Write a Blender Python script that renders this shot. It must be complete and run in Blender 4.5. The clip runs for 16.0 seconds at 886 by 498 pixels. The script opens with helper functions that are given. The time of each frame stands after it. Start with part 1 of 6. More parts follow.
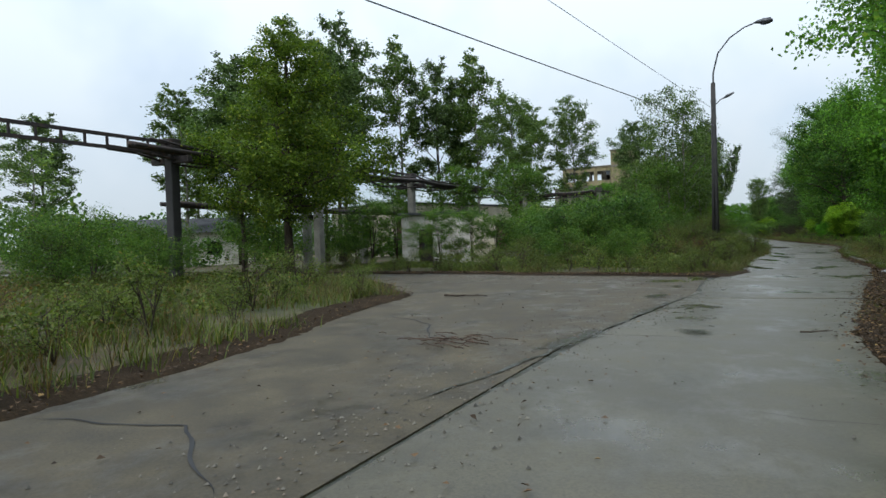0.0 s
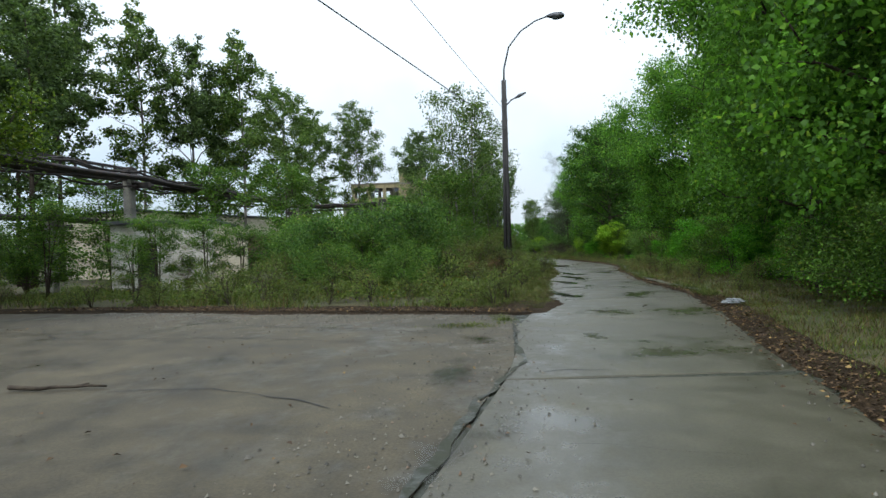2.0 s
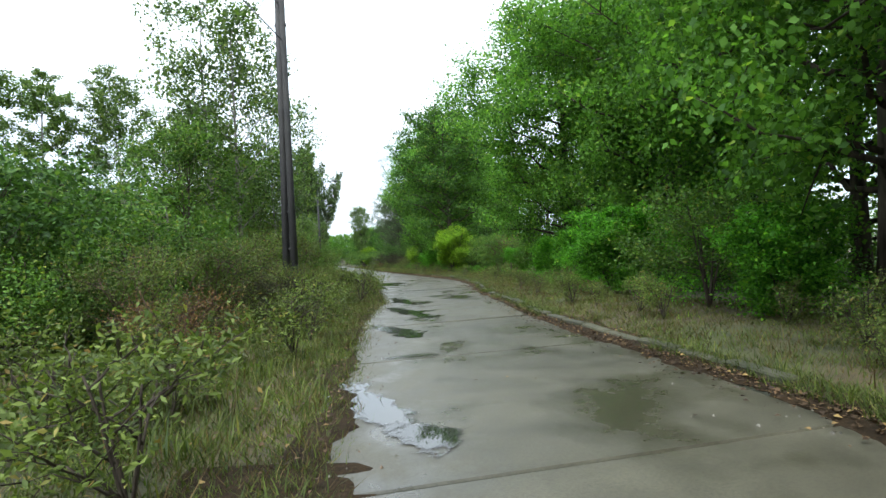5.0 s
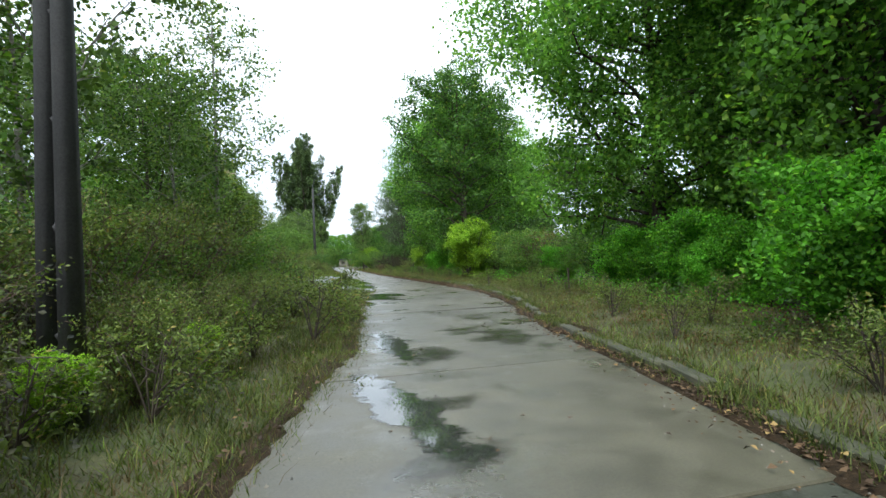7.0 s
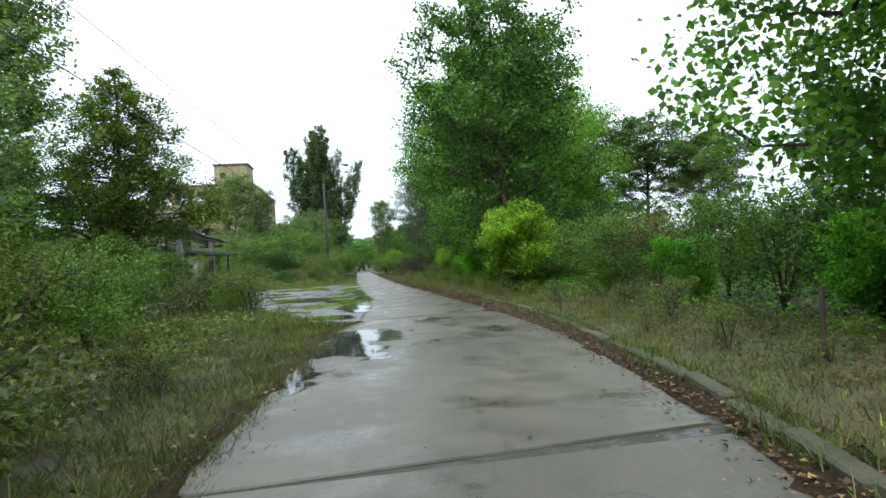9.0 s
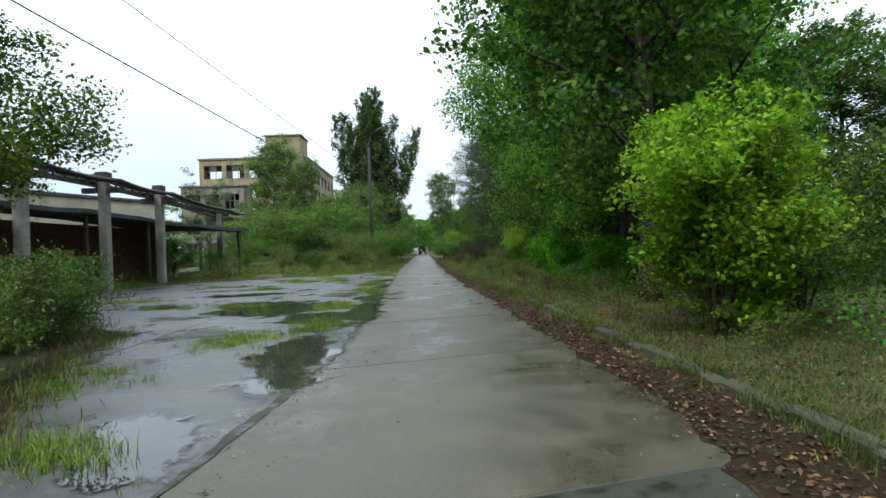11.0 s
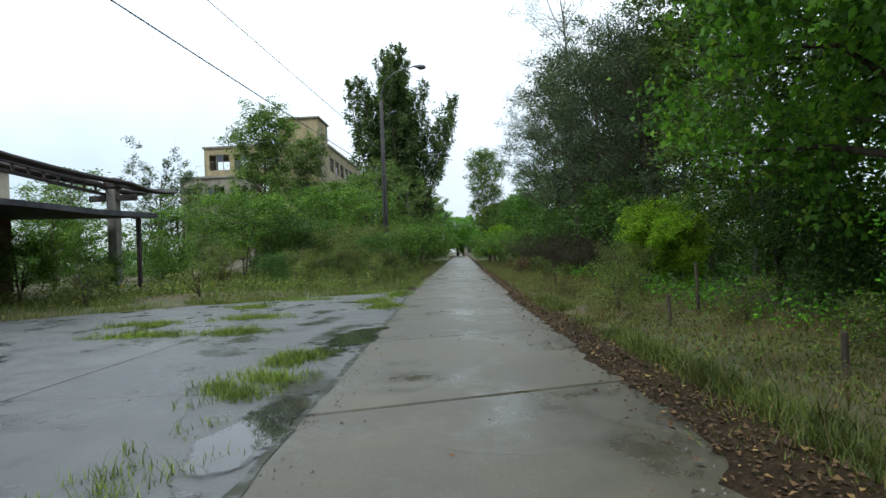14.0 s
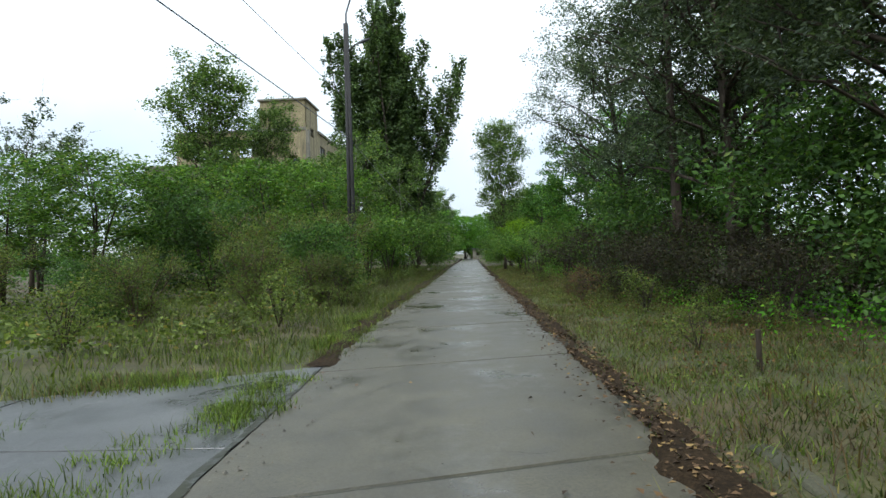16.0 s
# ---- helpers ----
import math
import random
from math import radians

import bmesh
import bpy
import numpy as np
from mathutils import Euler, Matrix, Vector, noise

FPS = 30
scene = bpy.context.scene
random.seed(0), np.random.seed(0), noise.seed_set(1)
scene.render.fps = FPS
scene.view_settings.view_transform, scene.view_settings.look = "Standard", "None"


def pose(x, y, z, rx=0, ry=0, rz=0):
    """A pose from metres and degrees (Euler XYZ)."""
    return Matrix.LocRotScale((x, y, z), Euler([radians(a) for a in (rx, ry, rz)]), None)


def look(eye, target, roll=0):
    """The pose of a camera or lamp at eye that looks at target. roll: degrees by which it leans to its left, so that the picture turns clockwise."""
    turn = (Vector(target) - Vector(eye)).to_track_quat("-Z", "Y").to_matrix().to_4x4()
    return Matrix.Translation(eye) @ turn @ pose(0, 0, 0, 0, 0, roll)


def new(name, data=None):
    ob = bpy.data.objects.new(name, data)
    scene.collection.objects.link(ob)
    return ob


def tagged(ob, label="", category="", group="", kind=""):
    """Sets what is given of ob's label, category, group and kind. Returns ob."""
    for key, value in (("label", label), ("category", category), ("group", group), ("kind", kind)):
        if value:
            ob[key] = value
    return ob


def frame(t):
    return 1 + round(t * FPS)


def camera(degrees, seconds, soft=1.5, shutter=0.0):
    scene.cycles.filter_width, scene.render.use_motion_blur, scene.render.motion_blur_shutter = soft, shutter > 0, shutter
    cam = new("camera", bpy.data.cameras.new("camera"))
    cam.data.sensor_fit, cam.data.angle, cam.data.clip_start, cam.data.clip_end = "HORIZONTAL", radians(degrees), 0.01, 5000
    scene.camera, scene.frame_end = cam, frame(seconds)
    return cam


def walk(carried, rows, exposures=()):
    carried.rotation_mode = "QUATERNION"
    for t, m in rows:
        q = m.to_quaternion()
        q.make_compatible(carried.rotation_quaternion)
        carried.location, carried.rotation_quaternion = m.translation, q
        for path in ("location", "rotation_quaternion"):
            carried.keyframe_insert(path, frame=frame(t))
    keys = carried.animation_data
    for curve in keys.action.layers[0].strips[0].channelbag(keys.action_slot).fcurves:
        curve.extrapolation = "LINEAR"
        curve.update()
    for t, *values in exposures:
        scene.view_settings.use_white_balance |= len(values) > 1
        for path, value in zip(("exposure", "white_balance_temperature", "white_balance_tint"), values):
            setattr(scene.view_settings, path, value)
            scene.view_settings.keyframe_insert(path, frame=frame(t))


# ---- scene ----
cam = camera(75.0, 16.0)
# the drive: seconds, x, y, z, heading (left of +y), tilt, lean
PATH = [
    (0, -5.80, -84.20, 1.37, 24.98, -0.74, -2.03),
    (0.5, -6.17, -82.45, 1.35, 21.04, 0.45, -2.60),
    (1, -6.45, -81.14, 1.40, 15.85, 0.50, -1.60),
    (1.5, -6.55, -79.11, 1.40, 10.02, 0.22, -1.82),
    (2, -6.47, -77.25, 1.40, 4.54, 0.22, -1.90),
    (2.5, -6.25, -75.42, 1.40, -1.02, 0.33, -1.62),
    (3, -5.86, -73.61, 1.40, -5.30, 0.56, -1.82),
    (3.5, -5.36, -71.64, 1.40, -8.83, 0.28, -1.80),
    (3.7, -5.14, -70.74, 1.41, -9.85, 0.27, -2.06),
    (5.8, -4.56, -61.59, 1.39, -12.12, 0.82, -3.17),
    (6, -4.34, -60.66, 1.40, -11.89, 0.74, -3.11),
    (6.5, -3.78, -58.06, 1.39, -11.58, 0.95, -2.40),
    (7, -3.32, -55.76, 1.36, -11.40, 0.93, -2.47),
    (7.5, -2.78, -53.25, 1.38, -11.02, 0.82, -3.18),
    (8, -2.25, -50.65, 1.43, -10.28, 1.07, -3.46),
    (8.2, -2.07, -49.64, 1.43, -9.88, 1.09, -3.75),
    (10.3, 0.17, -36.57, 1.43, -4.45, 1.60, -2.18),
    (10.5, 0.30, -35.29, 1.43, -3.58, 1.47, -2.25),
    (11, 0.41, -32.29, 1.42, -1.70, -0.01, -2.10),
    (11.5, 0.46, -29.35, 1.42, 0.36, 0.51, -2.02),
    (12, 0.42, -26.46, 1.41, 1.88, 0.51, -1.91),
    (12.5, 0.37, -23.34, 1.39, 2.16, 0.56, -2.02),
    (13, 0.39, -20.21, 1.37, 2.19, 0.48, -1.83),
    (13.5, 0.35, -16.89, 1.35, 2.06, 0.47, -1.97),
    (14, 0.30, -13.81, 1.36, 2.08, 0.27, -2.23),
    (14.5, 0.35, -10.05, 1.41, 2.45, 0.75, -2.22),
    (15, 0.30, -6.73, 1.40, 2.76, 0.70, -2.25),
    (15.5, 0.25, -3.16, 1.39, 2.79, 0.02, -2.04),
    (16, 0.35, -0.29, 1.41, 2.91, 0.51, -1.85),
]
walk(cam, [(t, look((x, y, z), (x - math.sin(radians(h)) * math.cos(radians(p)), y + math.cos(radians(h)) * math.cos(radians(p)), z + math.sin(radians(p))), r))
           for t, x, y, z, h, p, r in PATH], exposures=[(t, e, 5800, 6) for t, e in ((0, -0.08), (2.5, 0.32), (5.5, 0.98), (8, 0.93), (10.5, 0.46), (13, 0.32), (16, 0.32))])

# ---- world and sun: bright overcast ----
SUN_EL, SUN_AZ = radians(50), radians(-150)
world = bpy.data.worlds.new("overcast_sky")
scene.world = world
world.use_nodes = True
wn, wl = world.node_tree.nodes, world.node_tree.links
wn.clear()
w_out, w_bg, w_sky = wn.new("ShaderNodeOutputWorld"), wn.new("ShaderNodeBackground"), wn.new("ShaderNodeTexSky")
w_sky.sky_type, w_sky.sun_disc = "NISHITA", False
w_sky.sun_elevation, w_sky.sun_rotation = SUN_EL, SUN_AZ
w_tc, w_no, w_rp, w_mx = wn.new("ShaderNodeTexCoord"), wn.new("ShaderNodeTexNoise"), wn.new("ShaderNodeValToRGB"), wn.new("ShaderNodeMixRGB")
w_no.inputs["Scale"].default_value, w_no.inputs["Detail"].default_value = 1.7, 5.0
w_no.inputs["Roughness"].default_value = 0.5
w_rp.color_ramp.elements[0].position, w_rp.color_ramp.elements[1].position = 0.36, 0.56
w_rp.color_ramp.elements[0].color, w_rp.color_ramp.elements[1].color = (0.5, 0.5, 0.5, 1), (1, 1, 1, 1)
w_mx.inputs[2].default_value = (6.6, 6.8, 6.9, 1)
wl.new(w_tc.outputs["Generated"], w_no.inputs["Vector"])
wl.new(w_no.outputs["Fac"], w_rp.inputs["Fac"])
wl.new(w_rp.outputs["Color"], w_mx.inputs[0])
wl.new(w_sky.outputs["Color"], w_mx.inputs[1])
w_sx, w_mr, w_ml = wn.new("ShaderNodeSeparateXYZ"), wn.new("ShaderNodeMapRange"), wn.new("ShaderNodeMixRGB")
wl.new(w_tc.outputs["Generated"], w_sx.inputs[0])
for key, val in (("From Min", 0.0), ("From Max", 1.0), ("To Min", 0.85), ("To Max", 2.3)):
    w_mr.inputs[key].default_value = val
wl.new(w_sx.outputs["Z"], w_mr.inputs["Value"])
w_ml.blend_type = "MULTIPLY"
w_ml.inputs[0].default_value = 1.0
wl.new(w_mx.outputs["Color"], w_ml.inputs[1])
wl.new(w_mr.outputs["Result"], w_ml.inputs[2])
wl.new(w_ml.outputs["Color"], w_bg.inputs["Color"])
w_bg.inputs["Strength"].default_value = 0.12
wl.new(w_bg.outputs["Background"], w_out.inputs["Surface"])
sun_data = bpy.data.lights.new("sun", "SUN")
sun_data.energy, sun_data.angle, sun_data.color = 1.9, radians(16), (1.0, 0.96, 0.9)
sun = new("sun", sun_data)
sun.matrix_world = look((80 * math.sin(SUN_AZ), 80 * math.cos(SUN_AZ), 80 * math.tan(SUN_EL)), (0, 0, 0))


# ---- materials ----
class Mat:
    """A small builder of node materials."""
    def __init__(self, name, rough=0.8, metal=0.0, spec=0.5):
        self.m = bpy.data.materials.new(name)
        self.m.use_nodes = True
        self.t = self.m.node_tree
        self.b = self.t.nodes["Principled BSDF"]
        self.b.inputs["Roughness"].default_value = rough
        self.b.inputs["Metallic"].default_value = metal
        self.b.inputs["Specular IOR Level"].default_value = spec
        self.pos = None

    def node(self, kind, **inputs):
        n = self.t.nodes.new(kind)
        for k, v in inputs.items():
            n.inputs[k.replace("_", " ")].default_value = v
        return n

    def link(self, a, b):
        self.t.links.new(a, b)

    def coords(self, scale=(1, 1, 1), local=False):
        tc = self.node("ShaderNodeTexCoord")
        geo = self.node("ShaderNodeNewGeometry")
        mp = self.node("ShaderNodeMapping")
        mp.inputs["Scale"].default_value = scale
        self.link(tc.outputs["Object"] if local else geo.outputs["Position"], mp.inputs["Vector"])
        return mp.outputs["Vector"]

    def noise(self, scale, detail=4.0, rough=0.55, stretch=(1, 1, 1), local=False):
        n = self.node("ShaderNodeTexNoise", Scale=scale, Detail=detail, Roughness=rough)
        self.link(self.coords(stretch, local), n.inputs["Vector"])
        return n.outputs["Fac"]

    def ramp(self, fac, stops):
        r = self.node("ShaderNodeValToRGB")
        e = r.color_ramp.elements
        while len(e) < len(stops):
            e.new(0.5)
        for k, (p, col) in zip(e, stops):
            k.position = p
            k.color = (*col, 1) if len(col) == 3 else col
        self.link(fac, r.inputs["Fac"])
        return r.outputs["Color"]

    def grey(self, fac, lo, hi, p0=0.3, p1=0.7):
        r = self.node("ShaderNodeMapRange")
        for k, v in (("From Min", p0), ("From Max", p1), ("To Min", lo), ("To Max", hi)):
            r.inputs[k].default_value = v
        self.link(fac, r.inputs["Value"])
        return r.outputs["Result"]

    def mix(self, fac, a, b, kind="MIX"):
        x = self.node("ShaderNodeMixRGB")
        x.blend_type = kind
        for v, s in ((fac, 0), (a, 1), (b, 2)):
            if hasattr(v, "is_output"):
                self.link(v, x.inputs[s])
            else:
                x.inputs[s].default_value = v if s == 0 else (*v, 1)
        return x.outputs["Color"]

    def base(self, col):
        if hasattr(col, "is_output"):
            self.link(col, self.b.inputs["Base Color"])
        else:
            self.b.inputs["Base Color"].default_value = (*col, 1)
        return self

    def rough(self, sock):
        self.link(sock, self.b.inputs["Roughness"])
        return self

    def bump(self, fac, strength=0.3, dist=0.02):
        b = self.node("ShaderNodeBump", Strength=strength, Distance=dist)
        self.link(fac, b.inputs["Height"])
        self.link(b.outputs["Normal"], self.b.inputs["Normal"])
        return self


def mat_leaf(name, dark, light, accent, through_light=0.34):
    k = Mat(name, 0.55, 0, 0.2)
    isl = k.node("ShaderNodeNewGeometry").outputs["Random Per Island"]
    col = k.ramp(isl, [(0.0, dark), (0.5, tuple((a + b) / 2 for a, b in zip(dark, light))), (0.93, light), (1.0, accent)])
    patch = k.grey(k.noise(0.9, 2.0), 0.62, 1.28)
    oi = k.grey(k.node("ShaderNodeObjectInfo").outputs["Random"], 0.85, 1.15, 0, 1)
    mul = k.node("ShaderNodeMath")
    mul.operation = "MULTIPLY"
    k.link(patch, mul.inputs[0])
    k.link(oi, mul.inputs[1])
    col = k.mix(1.0, col, mul.outputs["Value"], "MULTIPLY")
    k.base(col)
    tr = k.node("ShaderNodeBsdfTranslucent")
    k.link(k.mix(1.0, col, (1.25, 1.4, 0.58), "MULTIPLY"), tr.inputs["Color"])
    ms = k.node("ShaderNodeMixShader")
    ms.inputs[0].default_value = through_light
    out = k.t.nodes["Material Output"]
    k.link(k.b.outputs["BSDF"], ms.inputs[1])
    k.link(tr.outputs["BSDF"], ms.inputs[2])
    k.link(ms.outputs["Shader"], out.inputs["Surface"])
    return k.m


M = {}
M["leaf_maple"] = mat_leaf("leaf_maple", (0.05, 0.112, 0.021), (0.175, 0.345, 0.046), (0.31, 0.42, 0.058), through_light=0.52)
M["leaf_linden"] = mat_leaf("leaf_linden", (0.026, 0.062, 0.014), (0.115, 0.235, 0.034), (0.26, 0.32, 0.05), through_light=0.4)
M["leaf_dark"] = mat_leaf("leaf_dark", (0.024, 0.053, 0.014), (0.1, 0.185, 0.036), (0.19, 0.24, 0.05))
M["leaf_poplar"] = mat_leaf("leaf_poplar", (0.032, 0.055, 0.022), (0.155, 0.225, 0.08), (0.24, 0.29, 0.11))
M["leaf_birch"] = mat_leaf("leaf_birch", (0.04, 0.072, 0.02), (0.165, 0.245, 0.06), (0.27, 0.3, 0.07))
M["leaf_yellow"] = mat_leaf("leaf_yellow", (0.035, 0.066, 0.011), (0.15, 0.21, 0.022), (0.28, 0.27, 0.035))
M["leaf_bright"] = mat_leaf("leaf_bright", (0.075, 0.14, 0.01), (0.28, 0.45, 0.025), (0.4, 0.5, 0.04), through_light=0.45)
M["leaf_fresh"] = mat_leaf("leaf_fresh", (0.045, 0.13, 0.013), (0.17, 0.43, 0.03), (0.3, 0.5, 0.04), through_light=0.5)
M["leaf_bush"] = mat_leaf("leaf_bush", (0.032, 0.072, 0.013), (0.135, 0.235, 0.033), (0.26, 0.28, 0.045))
M["leaf_willow"] = mat_leaf("leaf_willow", (0.026, 0.04, 0.022), (0.12, 0.155, 0.085), (0.18, 0.2, 0.12))
M["leaf_bramble"] = mat_leaf("leaf_bramble", (0.016, 0.018, 0.01), (0.06, 0.058, 0.028), (0.12, 0.09, 0.04))
M["leaf_olive"] = mat_leaf("leaf_olive", (0.044, 0.066, 0.015), (0.18, 0.225, 0.05), (0.26, 0.17, 0.05))
M["leaf_rust"] = mat_leaf("leaf_rust", (0.075, 0.038, 0.017), (0.2, 0.11, 0.045), (0.14, 0.17, 0.04))
M["grass"] = mat_leaf("grass", (0.036, 0.055, 0.012), (0.135, 0.165, 0.033), (0.27, 0.22, 0.075), through_light=0.3)
M["grass_fresh"] = mat_leaf("grass_fresh", (0.075, 0.128, 0.015), (0.26, 0.36, 0.045), (0.36, 0.36, 0.08), through_light=0.3)
M["grass_dry"] = mat_leaf("grass_dry", (0.055, 0.037, 0.018), (0.175, 0.122, 0.052), (0.12, 0.13, 0.035), through_light=0.3)
k = Mat("fallen_leaf", 0.7, 0, 0.2)
k.base(k.ramp(k.node("ShaderNodeNewGeometry").outputs["Random Per Island"], [(0, (0.028, 0.018, 0.011)), (0.45, (0.064, 0.04, 0.021)), (0.86, (0.135, 0.08, 0.038)), (1, (0.3, 0.2, 0.07))]))
M["fallen"] = k.m

k = Mat("bark", 0.95, 0, 0.12)
n1 = k.noise(9, 5, 0.6, (1, 1, 0.25))
k.base(k.ramp(n1, [(0.3, (0.028, 0.022, 0.017)), (0.7, (0.1, 0.08, 0.06))])).bump(n1, 0.6, 0.03)
M["bark"] = k.m
k = Mat("bark_pale", 0.85)
n1 = k.noise(6, 5, 0.6, (1, 1, 0.6))
k.base(k.ramp(n1, [(0.35, (0.06, 0.05, 0.04)), (0.62, (0.26, 0.24, 0.2))])).bump(n1, 0.4, 0.02)
M["bark_pale"] = k.m


def mat_concrete(name, lo, hi, wet=0.0, seed=0.0, spec=0.5, soak=0.5, runs=0.0):
    """Weathered concrete; wet is how much of it shines, soak how dark its soaked patches are."""
    k = Mat(name, 0.8, 0, spec)
    big, mid, fine = k.noise(0.35 + seed, 4, 0.6), k.noise(1.7, 5, 0.65), k.noise(46, 6, 0.78)
    col = k.ramp(mid, [(0.28, lo), (0.72, hi)])
    col = k.mix(1.0, col, k.ramp(big, [(0.3, (0.72, 0.72, 0.72)), (0.7, (1.1, 1.09, 1.06))]), "MULTIPLY")
    col = k.mix(1.0, col, k.ramp(fine, [(0.34, (0.6, 0.59, 0.57)), (0.5, (0.98, 0.98, 0.97)), (0.68, (1.32, 1.32, 1.3))]), "MULTIPLY")
    if runs > 0:
        drip = k.noise(1.1, 6, 0.7, (1.0, 1.0, 0.09))
        col = k.mix(k.grey(drip, 0.0, runs, 0.46, 0.7), col, (0.045, 0.04, 0.034))
    oi = k.grey(k.node("ShaderNodeObjectInfo").outputs["Random"], 0.93, 1.06, 0, 1)
    col = k.mix(1.0, col, oi, "MULTIPLY")
    rough = k.grey(mid, 0.8 - 0.5 * wet, 0.9 - 0.45 * wet, 0.35, 0.65)
    if wet > 0:
        pool = k.grey(k.noise(0.55 + seed, 9, 0.68, (1.0, 0.8, 1.0)), 0.0, 1.0, 0.5, 0.66)
        col = k.mix(pool, col, k.mix(1.0, col, (soak, soak, soak), "MULTIPLY"))
        r2 = k.node("ShaderNodeMix")
        k.link(pool, r2.inputs[0])
        k.link(rough, r2.inputs[2])
        r2.inputs[3].default_value = 0.3 - 0.24 * wet
        rough = r2.outputs[0]
    k.base(col)
    k.rough(rough)
    k.bump(k.mix(0.6, fine, mid), 0.35, 0.008)
    return k.m


M["road"] = mat_concrete("road_concrete", (0.055, 0.049, 0.032), (0.106, 0.095, 0.062), 0.75, soak=0.72)
M["apron"] = mat_concrete("apron_concrete", (0.048, 0.049, 0.047), (0.108, 0.109, 0.105), 0.85, 0.2, soak=0.42)
M["asphalt"] = mat_concrete("old_asphalt", (0.037, 0.03, 0.018), (0.11, 0.09, 0.055), 0.28, 0.1, spec=0.35, soak=0.75)
M["kerb"] = mat_concrete("kerb_concrete", (0.032, 0.036, 0.015), (0.092, 0.084, 0.05), 0.0)
M["post"] = mat_concrete("post_concrete", (0.15, 0.142, 0.12), (0.32, 0.305, 0.265), 0.0, runs=0.5)
M["pole"] = mat_concrete("pole_concrete", (0.02, 0.019, 0.019), (0.055, 0.051, 0.049), 0.0)
M["facade"] = mat_concrete("yellow_plaster", (0.22, 0.18, 0.095), (0.35, 0.295, 0.165), 0.0, runs=0.75)
M["facade_grey"] = mat_concrete("grey_panel", (0.15, 0.135, 0.105), (0.27, 0.25, 0.2), 0.0, runs=0.8)
M["whitewash"] = mat_concrete("peeling_whitewash", (0.34, 0.31, 0.24), (0.72, 0.7, 0.63), 0.0)
M["cream"] = mat_concrete("cream_plaster", (0.4, 0.355, 0.26), (0.6, 0.545, 0.42), 0.0)
k = Mat("red_brick", 0.9)
k.base(k.ramp(k.noise(3, 5), [(0.3, (0.08, 0.042, 0.034)), (0.7, (0.2, 0.1, 0.075))])).bump(k.noise(20), 0.3, 0.01)
M["brick"] = k.m
k = Mat("rusted_steel", 0.75, 0.2)
n1 = k.noise(4, 6, 0.65)
k.base(k.ramp(n1, [(0.3, (0.02, 0.018, 0.02)), (0.55, (0.045, 0.035, 0.03)), (0.8, (0.12, 0.055, 0.03))])).bump(n1, 0.3, 0.01)
M["rust"] = k.m
k = Mat("dark_metal", 0.5, 0.6)
k.base(k.ramp(k.noise(8), [(0.3, (0.05, 0.05, 0.055)), (0.7, (0.12, 0.12, 0.125))]))
M["metal"] = k.m
# near-black: shade of rooms put into colour, also the fill of cracks
k = Mat("room_shade_and_cracks", 0.95)
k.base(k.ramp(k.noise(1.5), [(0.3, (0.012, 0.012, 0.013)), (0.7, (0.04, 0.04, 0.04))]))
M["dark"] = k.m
k = Mat("window_glass", 0.06, 0, 0.6)
k.base((0.03, 0.035, 0.04))
M["glass"] = k.m
k = Mat("roof_felt", 0.85)
k.base(k.ramp(k.noise(2.5, 5), [(0.3, (0.03, 0.03, 0.035)), (0.7, (0.09, 0.09, 0.095))])).bump(k.noise(12), 0.3, 0.01)
M["felt"] = k.m
def mat_pool(name, lo, hi, rough, edge, ragged):
    """Water or damp that fades out towards a ragged rim of its own disc."""
    k = Mat(name, rough, 0, 0.5)
    k.base(k.ramp(k.noise(2.0, 5, 0.7), [(0.3, lo), (0.7, hi)]))
    ln = k.node("ShaderNodeVectorMath")
    ln.operation = "LENGTH"
    k.link(k.node("ShaderNodeTexCoord").outputs["Object"], ln.inputs[0])
    nz = k.grey(k.noise(1.1, 8, 0.66), -ragged, ragged, 0.25, 0.75)
    sub = k.node("ShaderNodeMath")
    sub.operation = "SUBTRACT"
    k.link(nz, sub.inputs[0])
    k.link(ln.outputs["Value"], sub.inputs[1])
    fac = k.grey(sub.outputs["Value"], 0.0, 1.0, -0.95, -0.95 + edge)
    tp, ms = k.node("ShaderNodeBsdfTransparent"), k.node("ShaderNodeMixShader")
    k.link(fac, ms.inputs[0])
    k.link(tp.outputs["BSDF"], ms.inputs[1])
    k.link(k.b.outputs["BSDF"], ms.inputs[2])
    k.link(ms.outputs["Shader"], k.t.nodes["Material Output"].inputs["Surface"])
    return k.m


M["water"] = mat_pool("puddle_water", (0.018, 0.019, 0.016), (0.045, 0.045, 0.038), 0.02, 0.2, 0.75)
M["wet"] = mat_pool("wet_stain", (0.026, 0.024, 0.017), (0.052, 0.048, 0.034), 0.2, 1.0, 1.1)
k = Mat("wet_mud", 0.3, 0, 0.5)
n2 = k.noise(2.6, 7, 0.7)
k.base(k.ramp(n2, [(0.3, (0.014, 0.016, 0.009)), (0.6, (0.035, 0.036, 0.02)), (0.75, (0.055, 0.056, 0.034))])).bump(n2, 0.5, 0.03)
k.rough(k.grey(n2, 0.3, 0.9, 0.4, 0.55))
M["mud"] = k.m
k = Mat("soil_and_litter", 0.9)
n1, n2, n3 = k.noise(0.25, 4), k.noise(2.2, 6, 0.7), k.noise(30, 4, 0.7)
col = k.mix(k.grey(n1, 0, 1, 0.4, 0.6), (0.056, 0.066, 0.022), (0.078, 0.06, 0.03))
col = k.mix(1.0, col, k.ramp(n2, [(0.3, (0.5, 0.5, 0.5)), (0.7, (1.5, 1.4, 1.2))]), "MULTIPLY")
